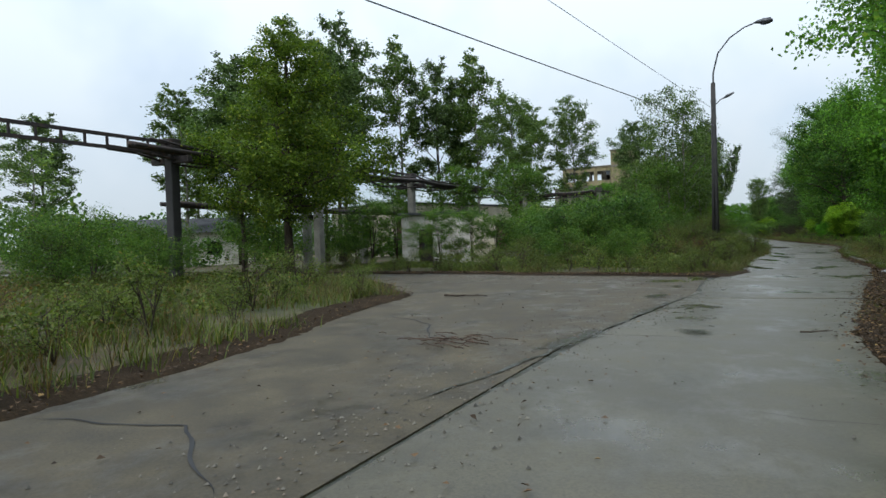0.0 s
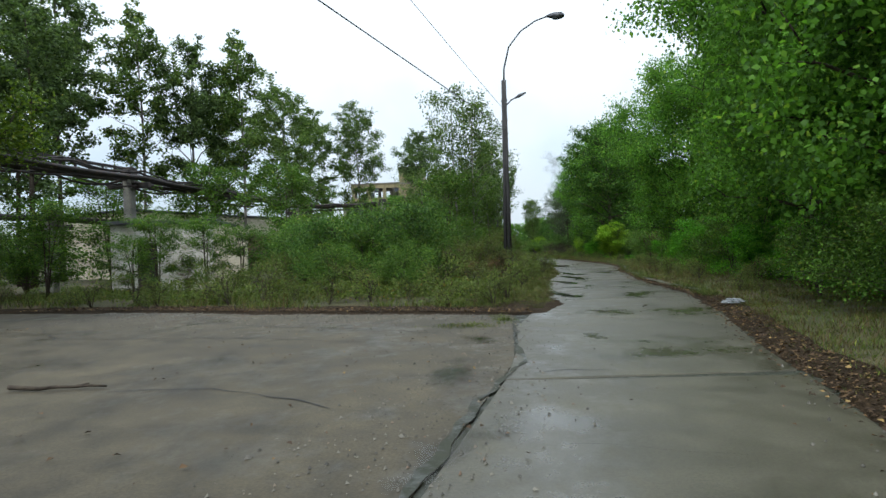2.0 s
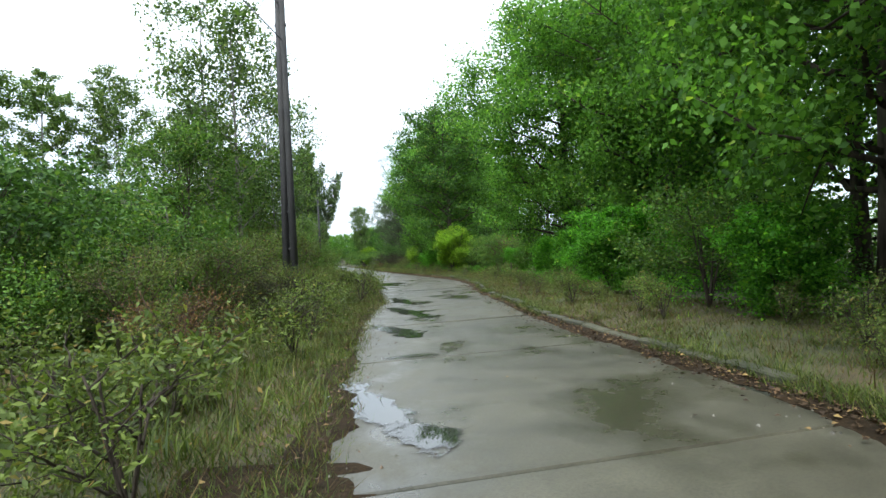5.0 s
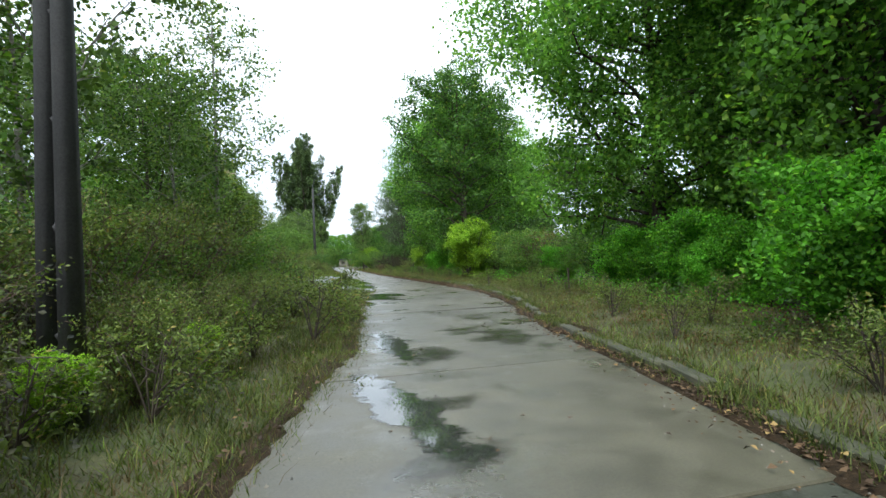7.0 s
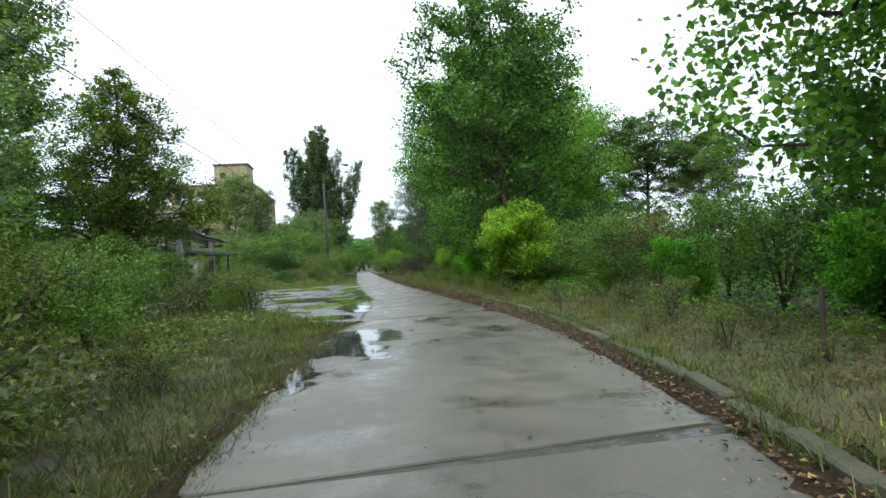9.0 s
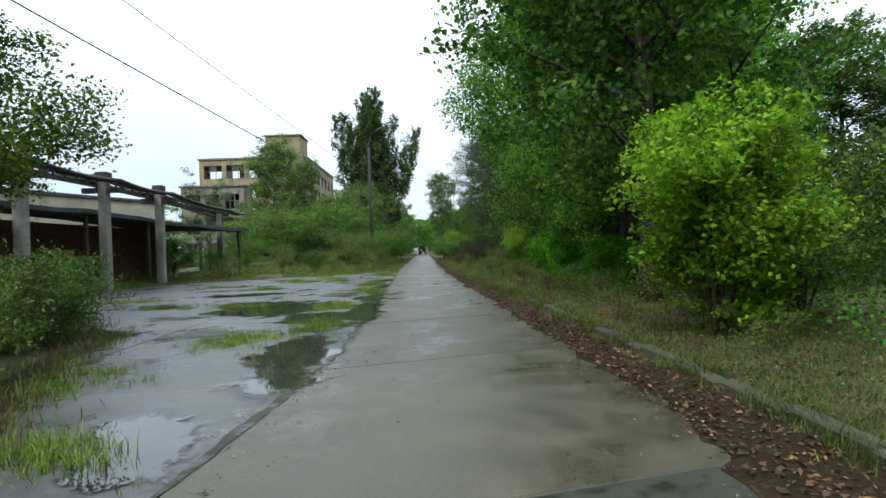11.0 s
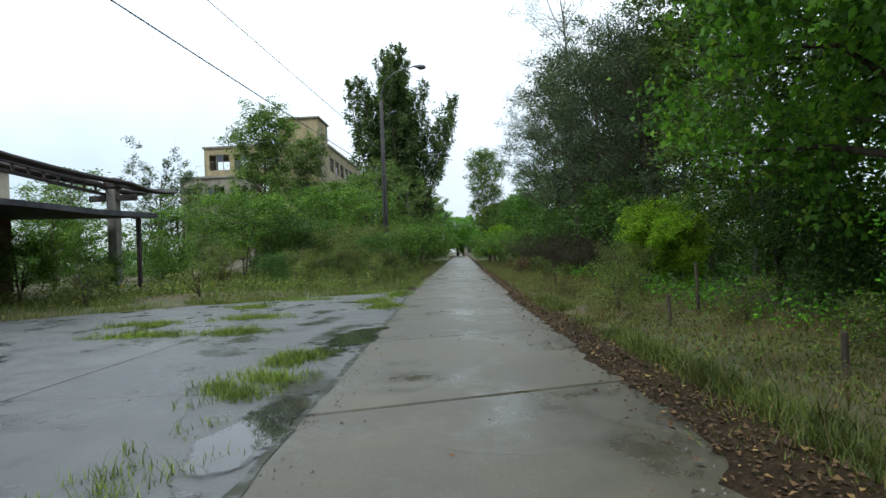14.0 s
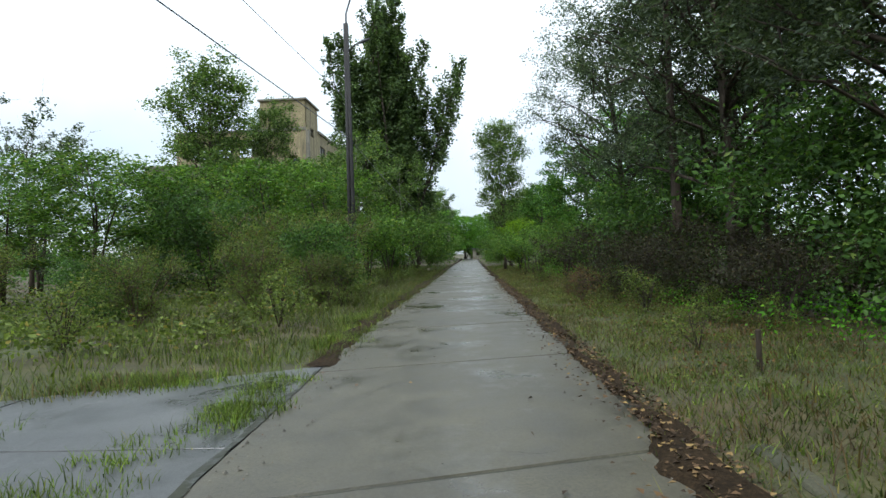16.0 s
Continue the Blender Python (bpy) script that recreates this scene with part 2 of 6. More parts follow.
col = k.mix(1.0, col, k.ramp(n3, [(0.3, (0.6, 0.6, 0.6)), (0.7, (1.4, 1.35, 1.3))]), "MULTIPLY")
k.base(col).bump(k.mix(0.5, n2, n3), 0.6, 0.05)
M["soil"] = k.m
k = Mat("leaf_litter", 0.92, 0, 0.1)
n2, n3 = k.noise(3, 6, 0.7), k.noise(26, 5, 0.75)
col = k.ramp(n3, [(0.3, (0.014, 0.009, 0.005)), (0.55, (0.038, 0.026, 0.014)), (0.75, (0.095, 0.06, 0.03))])
col = k.mix(1.0, col, k.ramp(n2, [(0.3, (0.55, 0.55, 0.55)), (0.7, (1.2, 1.15, 1.1))]), "MULTIPLY")
k.base(col).bump(n3, 0.7, 0.03)
M["litter"] = k.m
k = Mat("gravel", 0.8)
k.base(k.ramp(k.node("ShaderNodeNewGeometry").outputs["Random Per Island"], [(0, (0.05, 0.045, 0.036)), (0.6, (0.13, 0.115, 0.09)), (0.9, (0.2, 0.18, 0.14)), (1, (0.16, 0.09, 0.05))]))
M["gravel"] = k.m
k = Mat("pale_plastic", 0.45)
k.base(k.ramp(k.noise(5), [(0.3, (0.2, 0.21, 0.22)), (0.7, (0.45, 0.46, 0.46))]))
M["plastic"] = k.m
k = Mat("dry_twig", 0.85)
k.base(k.ramp(k.noise(9), [(0.3, (0.04, 0.025, 0.017)), (0.7, (0.11, 0.065, 0.04))]))
M["twig"] = k.m


# ---- mesh helpers ----
def mesh_of(name, verts, faces, mat, smooth=False):
    me = bpy.data.meshes.new(name)
    if isinstance(verts, np.ndarray) and isinstance(faces, np.ndarray):
        nf, w = faces.shape
        me.vertices.add(len(verts))
        me.vertices.foreach_set("co", verts.astype(np.float32).ravel())
        me.loops.add(nf * w)
        me.loops.foreach_set("vertex_index", faces.astype(np.int32).ravel())
        me.polygons.add(nf)
        me.polygons.foreach_set("loop_start", np.arange(0, nf * w, w, dtype=np.int32))
        me.polygons.foreach_set("loop_total", np.full(nf, w, dtype=np.int32))
        me.update(calc_edges=True)
    else:
        me.from_pydata([tuple(v) for v in verts], [], [tuple(f) for f in faces])
        me.update()
    if smooth:
        me.polygons.foreach_set("use_smooth", [True] * len(me.polygons))
    me.materials.append(M[mat])
    return me


def child(name, me, parent, label="", at=None):
    ob = new(name, me)
    ob.parent = parent
    if at is not None:
        ob.matrix_basis = at
    if label:
        ob["label"] = label
    return ob


def part(name, bm, mat, parent, label="", smooth=False, at=None):
    me = bpy.data.meshes.new(name)
    bm.to_mesh(me)
    bm.free()
    me.materials.append(M[mat])
    if smooth:
        me.polygons.foreach_set("use_smooth", [True] * len(me.polygons))
    return child(name, me, parent, label, at)


def box(bm, x0, y0, z0, x1, y1, z1, bevel=0.0):
    vs = [bm.verts.new(p) for p in ((x0, y0, z0), (x1, y0, z0), (x1, y1, z0), (x0, y1, z0), (x0, y0, z1), (x1, y0, z1), (x1, y1, z1), (x0, y1, z1))]
    fs = [bm.faces.new([vs[i] for i in f]) for f in ((3, 2, 1, 0), (4, 5, 6, 7), (0, 1, 5, 4), (1, 2, 6, 5), (2, 3, 7, 6), (3, 0, 4, 7))]
    if bevel:
        es = {e for f in fs for e in f.edges}
        bmesh.ops.bevel(bm, geom=list(es), offset=bevel, segments=1, affect="EDGES")
    return bm


def boxed(*a, bevel=0.0):
    return box(bmesh.new(), *a, bevel=bevel)


class Tubes:
    """Collects tapered tubes along polylines."""
    def __init__(self, sides=5):
        self.v, self.f, self.n, self.sides = [], [], 0, sides

    def add(self, pts, radii):
        s, ring = self.sides, []
        pts = [Vector(p) for p in pts]
        for i, p in enumerate(pts):
            d = (pts[min(i + 1, len(pts) - 1)] - pts[max(i - 1, 0)]).normalized()
            a = d.orthogonal().normalized()
            b = d.cross(a)
            ring.append([p + (a * math.cos(6.2832 * j / s) + b * math.sin(6.2832 * j / s)) * radii[i] for j in range(s)])
        base = self.n
        for r in ring:
            self.v += [tuple(q) for q in r]
        for i in range(len(pts) - 1):
            for j in range(s):
                a, b = base + i * s + j, base + i * s + (j + 1) % s
                self.f.append((a, b, b + s, a + s))
        self.f.append(tuple(base + j for j in reversed(range(s))))
        top = base + (len(pts) - 1) * s
        self.f.append(tuple(top + j for j in range(s)))
        self.n += s * len(pts)

    def mesh(self, name, mat):
        return mesh_of(name, self.v, self.f, mat, True)


def leaves(name, centres, sizes, mat, rng, droop=0.3, narrow=0.55):
    """One mesh of folded, pointed leaves at the given centres."""
    n = len(centres)
    ax = rng.normal(size=(n, 3))
    ax[:, 2] = ax[:, 2] * 0.6 - droop
    ax /= np.linalg.norm(ax, axis=1, keepdims=True)
    nr = rng.normal(size=(n, 3)) + np.array([0, 0, 0.9])
    sd = np.cross(ax, nr)
    sd /= np.linalg.norm(sd, axis=1, keepdims=True) + 1e-9
    up = np.cross(sd, ax)
    s = sizes[:, None]
    stem, tip = centres - ax * s * 0.5, centres + ax * s * 0.5
    mid = centres - ax * s * 0.08
    v = np.stack([stem, mid + sd * s * narrow * 0.5 + up * s * 0.1, tip, mid - sd * s * narrow * 0.5 + up * s * 0.1], 1).reshape(-1, 3)
    i = np.arange(n)[:, None] * 4
    f = np.concatenate([i + np.array([[0, 1, 2]]), i + np.array([[0, 2, 3]])], 0)
    return mesh_of(name, v, f, mat)


PROFILES = {
    "round": lambda h: math.sqrt(max(0.0, 1 - (2 * h - 0.9) ** 2 / 1.25)),
    "cone": lambda h: max(0.05, (1 - h) ** 0.8) * min(1.0, 0.45 + 3 * h),
    "oval": lambda h: math.sin(math.pi * min(1.0, max(0.0, 0.06 + 0.9 * h))) ** 0.7,
    "flame": lambda h: min(1.0, 0.45 + 1.6 * h) * (max(0.0, 1 - h) ** 0.62) * 1.25,
    "vase": lambda h: (0.35 + 1.0 * h) * math.sqrt(max(0.0, 1 - h ** 4)),
    "bush": lambda h: math.sqrt(max(0.0, 1 - (h * 0.95) ** 2)),
}


def grow(kind, seed, height, radius, base, profile, leaf_mat, leaf_n, leaf_size, bark="bark", limbs=26, trunk=0.16, rise=0.55, clump=0.55, narrow=0.55, lean=(0, 0), stems=1, bare=0.0, twigs=5, droop=0.3, splay=(0.1, 0.45), bend=1.0, reach=1.0):
    """Trunk and crown meshes of one woody plant that stands at the origin."""
    rng = np.random.default_rng(seed)
    rnd = random.Random(seed)
    prof = PROFILES[profile]
    tubes, fine = Tubes(5), Tubes(3)
    tips = []
    for st in range(stems):
        a0 = st * 2.4 + rnd.uniform(-0.6, 0.6)
        off = 0.0 if stems == 1 else rnd.uniform(*splay) * radius
        top = height if stems == 1 else height * rnd.uniform(0.82, 1.0) * (1 - 0.25 * off / radius)
        pts, ph = [], rnd.uniform(0, 6)
        for i in range(9):
            h = i / 8
            w = 0.02 * height * math.sin(h * 5 + ph) * h
            hb = h ** bend
            pts.append(Vector((lean[0] * h * h + w + off * hb * math.cos(a0), lean[1] * h * h + w * 0.6 + off * hb * math.sin(a0), top * h * 0.97)))
        rad = [trunk / math.sqrt(stems) * (1.25 if i == 0 else 1) * (1 - 0.93 * i / 8) + 0.008 for i in range(9)]
        tubes.add(pts, rad)

        def on_trunk(h):
            k = min(7, int(h * 8))
            return pts[k].lerp(pts[k + 1], h * 8 - k), trunk / math.sqrt(stems) * (1 - 0.93 * h)
        for i in range(limbs // stems):
            h = base / height + (1 - base / height) * ((i + rnd.random()) / max(1, limbs // stems)) ** 0.9
            h = min(h, 0.985)
            rel = (h * height - base) / (height - base)
            p0, r0 = on_trunk(h)
            ang = i * 2.4 + rnd.uniform(-0.5, 0.5)
            ln = reach * radius * prof(rel) * rnd.uniform(0.72, 1.1)
            up = rise * rnd.uniform(0.6, 1.3) * ln
            q = [p0]
            for s in range(1, 5):
                u = s / 4
                q.append(p0 + Vector((math.cos(ang) * ln * u, math.sin(ang) * ln * u, up * u * (1.25 - 0.35 * u) if rise < 1.2 else up * u * u ** 0.3)) + Vector((rnd.gauss(0, 1), rnd.gauss(0, 1), rnd.gauss(0, 1))) * 0.05 * ln)
            lr = max(0.012, min(r0 * 0.55, 0.02 * ln + 0.01))
            tubes.add(q, [lr * (1 - 0.82 * s / 4) for s in range(5)])
            for j in range(twigs):
                u = rnd.uniform(0.25, 1.0)
                kk = min(3, int(u * 4))
                b = q[kk].lerp(q[kk + 1], u * 4 - kk)
                dr = Vector((rnd.gauss(0, 1) + math.cos(ang) * 0.7, rnd.gauss(0, 1) + math.sin(ang) * 0.7, rnd.gauss(0.15, 0.7) + rise * 0.6)).normalized()
                tl = ln * rnd.uniform(0.18, 0.42) + 0.15
                e = b + dr * tl
                if j < 3 or bare > 0:
                    fine.add([b, b.lerp(e, 0.5) + Vector((0, 0, 0.03 * tl)), e], [lr * 0.35 + 0.003, lr * 0.22 + 0.003, 0.003])
                if rnd.random() >= bare:
                    tips.append((b, e, tl))
    tubes.f += [tuple(i + tubes.n for i in f) for f in fine.f]
    tubes.v += fine.v
    bark_me = tubes.mesh(kind + "_trunk", bark)
    if not tips:
        return bark_me, None
    share = np.array([t[2] for t in tips]) ** 1.9
    pick = rng.choice(len(tips), leaf_n, p=share / share.sum())
    b = np.array([t[0] for t in tips])[pick]
    e = np.array([t[1] for t in tips])[pick]
    tl = np.array([t[2] for t in tips])[pick]
    u = rng.beta(2.2, 1.1, leaf_n)[:, None]
    c = b * (1 - u) + e * u + rng.normal(size=(leaf_n, 3)) * (tl * 0.28 * clump + 0.03)[:, None] * np.array([1, 1, 0.75 if rise < 2 else 2.4])
    c[:, 2] = np.maximum(c[:, 2], 0.05)
    crown_me = leaves(kind + "_crown", c, leaf_size * rng.uniform(0.6, 1.25, leaf_n), leaf_mat, rng, droop, narrow)
    return bark_me, crown_me


# ---- plan: edges of the road by y ----
EDGE_Y = [-130, -92, -84, -77, -70, -66, -64.4, -62, -60, -57, -54.2, -51.9, -49.4, -46.7, -42.5, -38, -32.5, -29.5, -24, -15, -1, 10, 50, 220]
EDGE_L = [-8.2, -8.2, -8.0, -7.5, -6.15, -6.0, -5.55, -5.1, -4.85, -4.5, -4.22, -4.0, -3.5, -3.0, -2.68, -2.35, -2.0, -1.3, -0.85, -0.98, -1.3, -1.75, -2.0, -2.3]
RIGHT_Y = [-130, -92, -84, -76, -74, -71, -68.6, -66.2, -64.5, -62.4, -60, -57, -55, -53, -50, -46.5, -43.2, -40, -37.5, -34, -30, -24, -15, -12, -2, 8, 20, 60, 220]
RIGHT_X = [-4.7, -4.7, -4.6, -4.2, -3.9, -3.2, -2.68, -2.05, -1.7, -1.2, -0.9, -0.75, -0.65, -0.45, 0.08, 0.45, 1.05, 1.75, 2.1, 2.4, 2.45, 2.35, 2.1, 1.95, 1.7, 1.68, 1.6, 1.5, 1.3]


def left_edge(y):
    return float(np.interp(y, EDGE_Y, EDGE_L))


def right_edge(y):
    return float(np.interp(y, RIGHT_Y, RIGHT_X))


APRON = [(-1.5, -30.2), (-2.6, -29), (-4.8, -24), (-5.6, -21), (-11, -14.5), (-14.6, -12.4), (-15.2, -2.5), (-12.2, 0.6), (-7.6, 4.0), (-4.2, 5.9)] + [(left_edge(y) - 0.012, y) for y in (7.2, 5, 3, 1, -1, -4, -7.1, -11.2, -15, -18.4, -22, -24, -27, -29.6)]
FORK = [(-8.25, -130), (-8.25, -92), (-8.05, -84), (-7.55, -77), (-6.2, -70), (-6.05, -66), (-6.0, -64.9), (-7.4, -64.2), (-11.9, -63.2), (-15.8, -62), (-20.2, -61.4), (-32, -60), (-70, -55),
        (-70, -58.5), (-32, -63.4), (-19.6, -64.6), (-16.1, -67), (-13, -71), (-12.3, -74.8), (-11.7, -77.4), (-11.3, -79.3), (-11.2, -92), (-11.2, -130)]


def inside(poly, x, y):
    r = False
    for (x0, y0), (x1, y1) in zip(poly, poly[1:] + poly[:1]):
        if (y0 > y) != (y1 > y) and x < (x1 - x0) * (y - y0) / (y1 - y0) + x0:
            r = not r
    return r


def edge_distance(poly, x, y):
    best = 1e9
    for (x0, y0), (x1, y1) in zip(poly, poly[1:] + poly[:1]):
        dx, dy = x1 - x0, y1 - y0
        u = max(0.0, min(1.0, ((x - x0) * dx + (y - y0) * dy) / (dx * dx + dy * dy)))
        best = min(best, math.hypot(x - x0 - u * dx, y - y0 - u * dy))
    return best


def off_paving(x, y):
    """Metres from the nearest paving, 0 on it."""
    if left_edge(y) <= x <= right_edge(y):
        return 0.0
    d = left_edge(y) - x if x < left_edge(y) else x - right_edge(y)
    if y < -50 and x < -5 and y > -135:
        d = 0.0 if inside(FORK, x, y) else min(d, edge_distance(FORK, x, y))
    elif -34 < y < 12 and x < 0:
        d = 0.0 if inside(APRON, x, y) else min(d, edge_distance(APRON, x, y))
    return d


def ground_z(x, y):
    d = off_paving(x, y)
    s = min(1.0, max(0.0, (d - 0.15) / 1.6))
    return -0.035 + s * (0.085 + 0.12 * noise.noise((x * 0.16, y * 0.16, 3.1)) + 0.05 * noise.noise((x * 0.7, y * 0.7, 7.7)))


def build_ground():
    xs = [-1800, -700, -300, -160, -110] + list(np.arange(-84, -16, 2.0)) + list(np.arange(-16, 12, 0.7)) + list(np.arange(12, 50, 2.5)) + [60, 90, 160, 300, 700, 1800]
    ys = [-1800, -700, -300, -170, -140, -120] + list(np.arange(-104, -92, 2.0)) + list(np.arange(-92, 20, 0.8)) + list(np.arange(20, 60, 2.0)) + list(np.arange(60, 130, 5.0)) + [150, 200, 320, 700, 1800]
    v = np.array([(x, y, ground_z(x, y) if abs(x) < 100 and -125 < y < 160 else 0.05) for y in ys for x in xs])
    w = len(xs)
    f = np.array([(j * w + i, j * w + i + 1, (j + 1) * w + i + 1, (j + 1) * w + i) for j in range(len(ys) - 1) for i in range(w - 1)])
    ob = new("ground", mesh_of("ground", v, f, "soil", True))
    tagged(ob, "dark soil ground with moss and old leaf litter", "ground", kind="structure")


build_ground()


def slab_mesh(name, corners, mat, thick=0.16, chamfer=0.015):
    """A slab with a chamfered top edge over a convex or nearly convex outline (counter-clockwise)."""
    cx, cy = sum(p[0] for p in corners) / len(corners), sum(p[1] for p in corners) / len(corners)
    n = len(corners)
    inner = []
    for x, y in corners:
        d = math.hypot(x - cx, y - cy) + 1e-6
        inner.append((x - (x - cx) / d * chamfer, y - (y - cy) / d * chamfer))
    v = [(x, y, -thick) for x, y in corners] + [(x, y, -chamfer) for x, y in corners] + [(x, y, 0) for x, y in inner]
    f = [tuple(reversed(range(n))), tuple(2 * n + i for i in range(n))]
    for r in (0, n):
        f += [(r + i, r + (i + 1) % n, r + n + (i + 1) % n, r + n + i) for i in range(n)]
    return mesh_of(name, v, f, mat)


def build_road():
    rng = random.Random(4)
    road = tagged(new("road"), "wet pale concrete slab road with dark joints and puddles", "road", kind="structure")
    joints = [-130, -118, -106, -98, -90, -82.5, -76, -71, -66.85, -61.6, -57.2, -53.2, -49, -45, -41, -37.2, -33.4, -29.6, -25.2, -20.9, -16.8, -12.8, -8.9, -4.9, -1.0, 2.9]
    while joints[-1] < 216:
        joints.append(joints[-1] + rng.uniform(3.8, 4.2))
    skew = 0.95
    for y0, y1 in zip(joints, joints[1:]):
        g = 0.02
        tilt = rng.uniform(0.05, 0.3) if y0 < -31 else skew
        a, b = y0 + g, y1 - g
        m = (a + b) / 2
        pts = [(left_edge(a), a), (right_edge(a), a + tilt), (right_edge(m), m + tilt), (right_edge(b), b + tilt), (left_edge(b), b), (left_edge(m), m)]
        ob = child("slab", slab_mesh("slab", pts, "road"), road)
        ob.location.z = rng.uniform(-0.006, 0.001)
    # two courses under the joints, so that they read as dark filled gaps
    v, f = [], []
    ys = list(np.arange(-130, 216, 2.0))
    for i, y in enumerate(ys):
        v += [(left_edge(y) - (0.9 if -67 < y < -62 else 0.15), y, -0.02), (right_edge(y) + 0.1, y, -0.02)]
        if i:
            f.append((2 * i - 2, 2 * i - 1, 2 * i + 1, 2 * i))
    child("bedding", mesh_of("bedding", v, f, "mud"), road, "dark joint filling")


def clip_cell(poly, x0, y0, x1, y1):
    for axis, lim, keep in ((0, x0, 1), (0, x1, -1), (1, y0, 1), (1, y1, -1)):
        out = []
        for p, q in zip(poly, poly[1:] + poly[:1]):
            a, b = (p[axis] - lim) * keep, (q[axis] - lim) * keep
            if a >= 0:
                out.append(p)
            if (a >= 0) != (b >= 0):
                u = a / (a - b)
                out.append((p[0] + u * (q[0] - p[0]), p[1] + u * (q[1] - p[1])))
        poly = out
        if len(poly) < 3:
            return []
    return poly


def area(poly):
    return 0.5 * sum(p[0] * q[1] - q[0] * p[1] for p, q in zip(poly, poly[1:] + poly[:1]))


def build_apron():
    rng = random.Random(9)
    ap = tagged(new("apron"), "weathered wet concrete apron with grass in its joints", "pavement", kind="structure")
    poly = APRON if area(APRON) > 0 else APRON[::-1]
    y = -32.0
    while y < 8:
        x = -14.5
        while x < 0:
            c = clip_cell(poly, x + 0.008, y + 0.008, x + 4.98, y + 5.98)
            if c and abs(area(c)) > 0.3:
                ob = child("slab", slab_mesh("apron_slab", c, "apron", chamfer=0.005), ap)
                ob.location.z = rng.uniform(-0.006, -0.002)
            x += 5.0
        y += 6.0



def crack(pts, width, mat="dark", z=0.0, jit=0.04):
    v, f = [], []
    q = []
    for (x0, y0), (x1, y1) in zip(pts, pts[1:]):
        n = max(2, int(math.hypot(x1 - x0, y1 - y0) / 0.1))
        q += [(x0 + (x1 - x0) * i / n, y0 + (y1 - y0) * i / n) for i in range(n)]
    for i, (x, y) in enumerate(q):
        a = math.atan2(q[min(i + 1, len(q) - 1)][1] - q[max(i - 1, 0)][1], q[min(i + 1, len(q) - 1)][0] - q[max(i - 1, 0)][0])
        w = width * max(0.15, 0.7 + 0.9 * noise.noise((x * 1.3, y * 1.3, width * 40)) + 0.5 * noise.noise((x * 5, y * 5, 2))) * min(1, 0.2 + i / 10, 0.2 + (len(q) - i) / 10)
        ox, oy = jit * 2.5 * noise.noise((x * 2.2, y * 2.2, 8)), jit * 2.5 * noise.noise((x * 2.2, y * 2.2, 12))
        v += [(x + ox - math.sin(a) * w, y + oy + math.cos(a) * w, z), (x + ox + math.sin(a) * w, y + oy - math.cos(a) * w, z)]
        if i:
            f.append((2 * i - 2, 2 * i - 1, 2 * i + 1, 2 * i))
    return mesh_of("crack", v, f, mat)


def build_fork():
    fk = tagged(new("pavement"), "cracked grey asphalt forecourt where the roads fork", "pavement", kind="structure")
    bm = bmesh.new()
    poly = FORK if area(FORK) > 0 else FORK[::-1]
    top = [bm.verts.new((x, y, -0.006)) for x, y in poly]
    low = [bm.verts.new((x, y, -0.16)) for x, y in poly]
    bm.faces.new(top)
    for i in range(len(poly)):
        bm.faces.new((low[i], low[(i + 1) % len(poly)], top[(i + 1) % len(poly)], top[i]))
    bmesh.ops.triangulate(bm, faces=[f for f in bm.faces if len(f.verts) > 4])
    part("surface", bm, "asphalt", fk)
    child("crack", crack([(-8.2, -80), (-7.55, -77.2), (-7.2, -75.2), (-6.6, -71.9), (-6.1, -70), (-6.05, -66.2)], 0.045, "mud", 0.0045, 0.03), fk, "wet mossy seam in the paving")
    for pts in ([(-7.6, -72.2), (-9.5, -71.2), (-11.5, -71.4)], [(-8.5, -68.2), (-11, -67.4), (-14.5, -67.2), (-17, -64.6)], [(-9.2, -77.4), (-10.1, -75.6), (-11.5, -74.6)], [(-6.6, -67.8), (-9, -66.6), (-12, -65.5)],
                [(-8.2, -82), (-9.6, -81), (-11.2, -81.3)], [(-9.62, -74.1), (-8.8, -74.15), (-8.1, -74.3), (-7.4, -74.45)], [(-15.3, -66.1), (-14.4, -65.4), (-13.6, -64.0)]):
        child("crack", crack(pts, 0.013, "dark", 0.001), fk)


build_road()
build_apron()
SEAM = [(left_edge(y) - 0.02, y) for y in np.arange(-29.0, 7.5, 1.0)]
tagged(new("moss_seam", crack(SEAM, 0.055, "mud", 0.003, 0.012)), "dark mossy joint between road and apron", "joint", kind="structure")
build_fork()


def disc_mesh(mat):
    n = 32
    v = [(0, 0, 0)] + [(1.75 * math.cos(6.2832 * i / n), 1.75 * math.sin(6.2832 * i / n), 0) for i in range(n)]
    return mesh_of("pool_disc", v, [(0, 1 + i, 1 + (i + 1) % n) for i in range(n)], mat)


CR = random.Random(33)
ROAD = bpy.data.objects["road"]
for i in range(26):
    y = CR.uniform(-80, 16)
    x = CR.uniform(left_edge(y) + 0.2, right_edge(y) - 0.3)
    a, ln = CR.uniform(-0.7, 0.7), CR.uniform(0.4, 1.7)
    pts = [(max(left_edge(y) + 0.05, min(right_edge(y) - 0.1, x + math.cos(a) * ln * (u - 0.5))), y + math.sin(a) * ln * (u - 0.5) + CR.gauss(0, 0.06)) for u in (0, 0.3, 0.6, 1)]
    child("crack", crack(pts, CR.uniform(0.004, 0.011), "dark", 0.0022, 0.03), ROAD, "hairline crack")

DISCS = {m: disc_mesh(m) for m in ("water", "wet")}


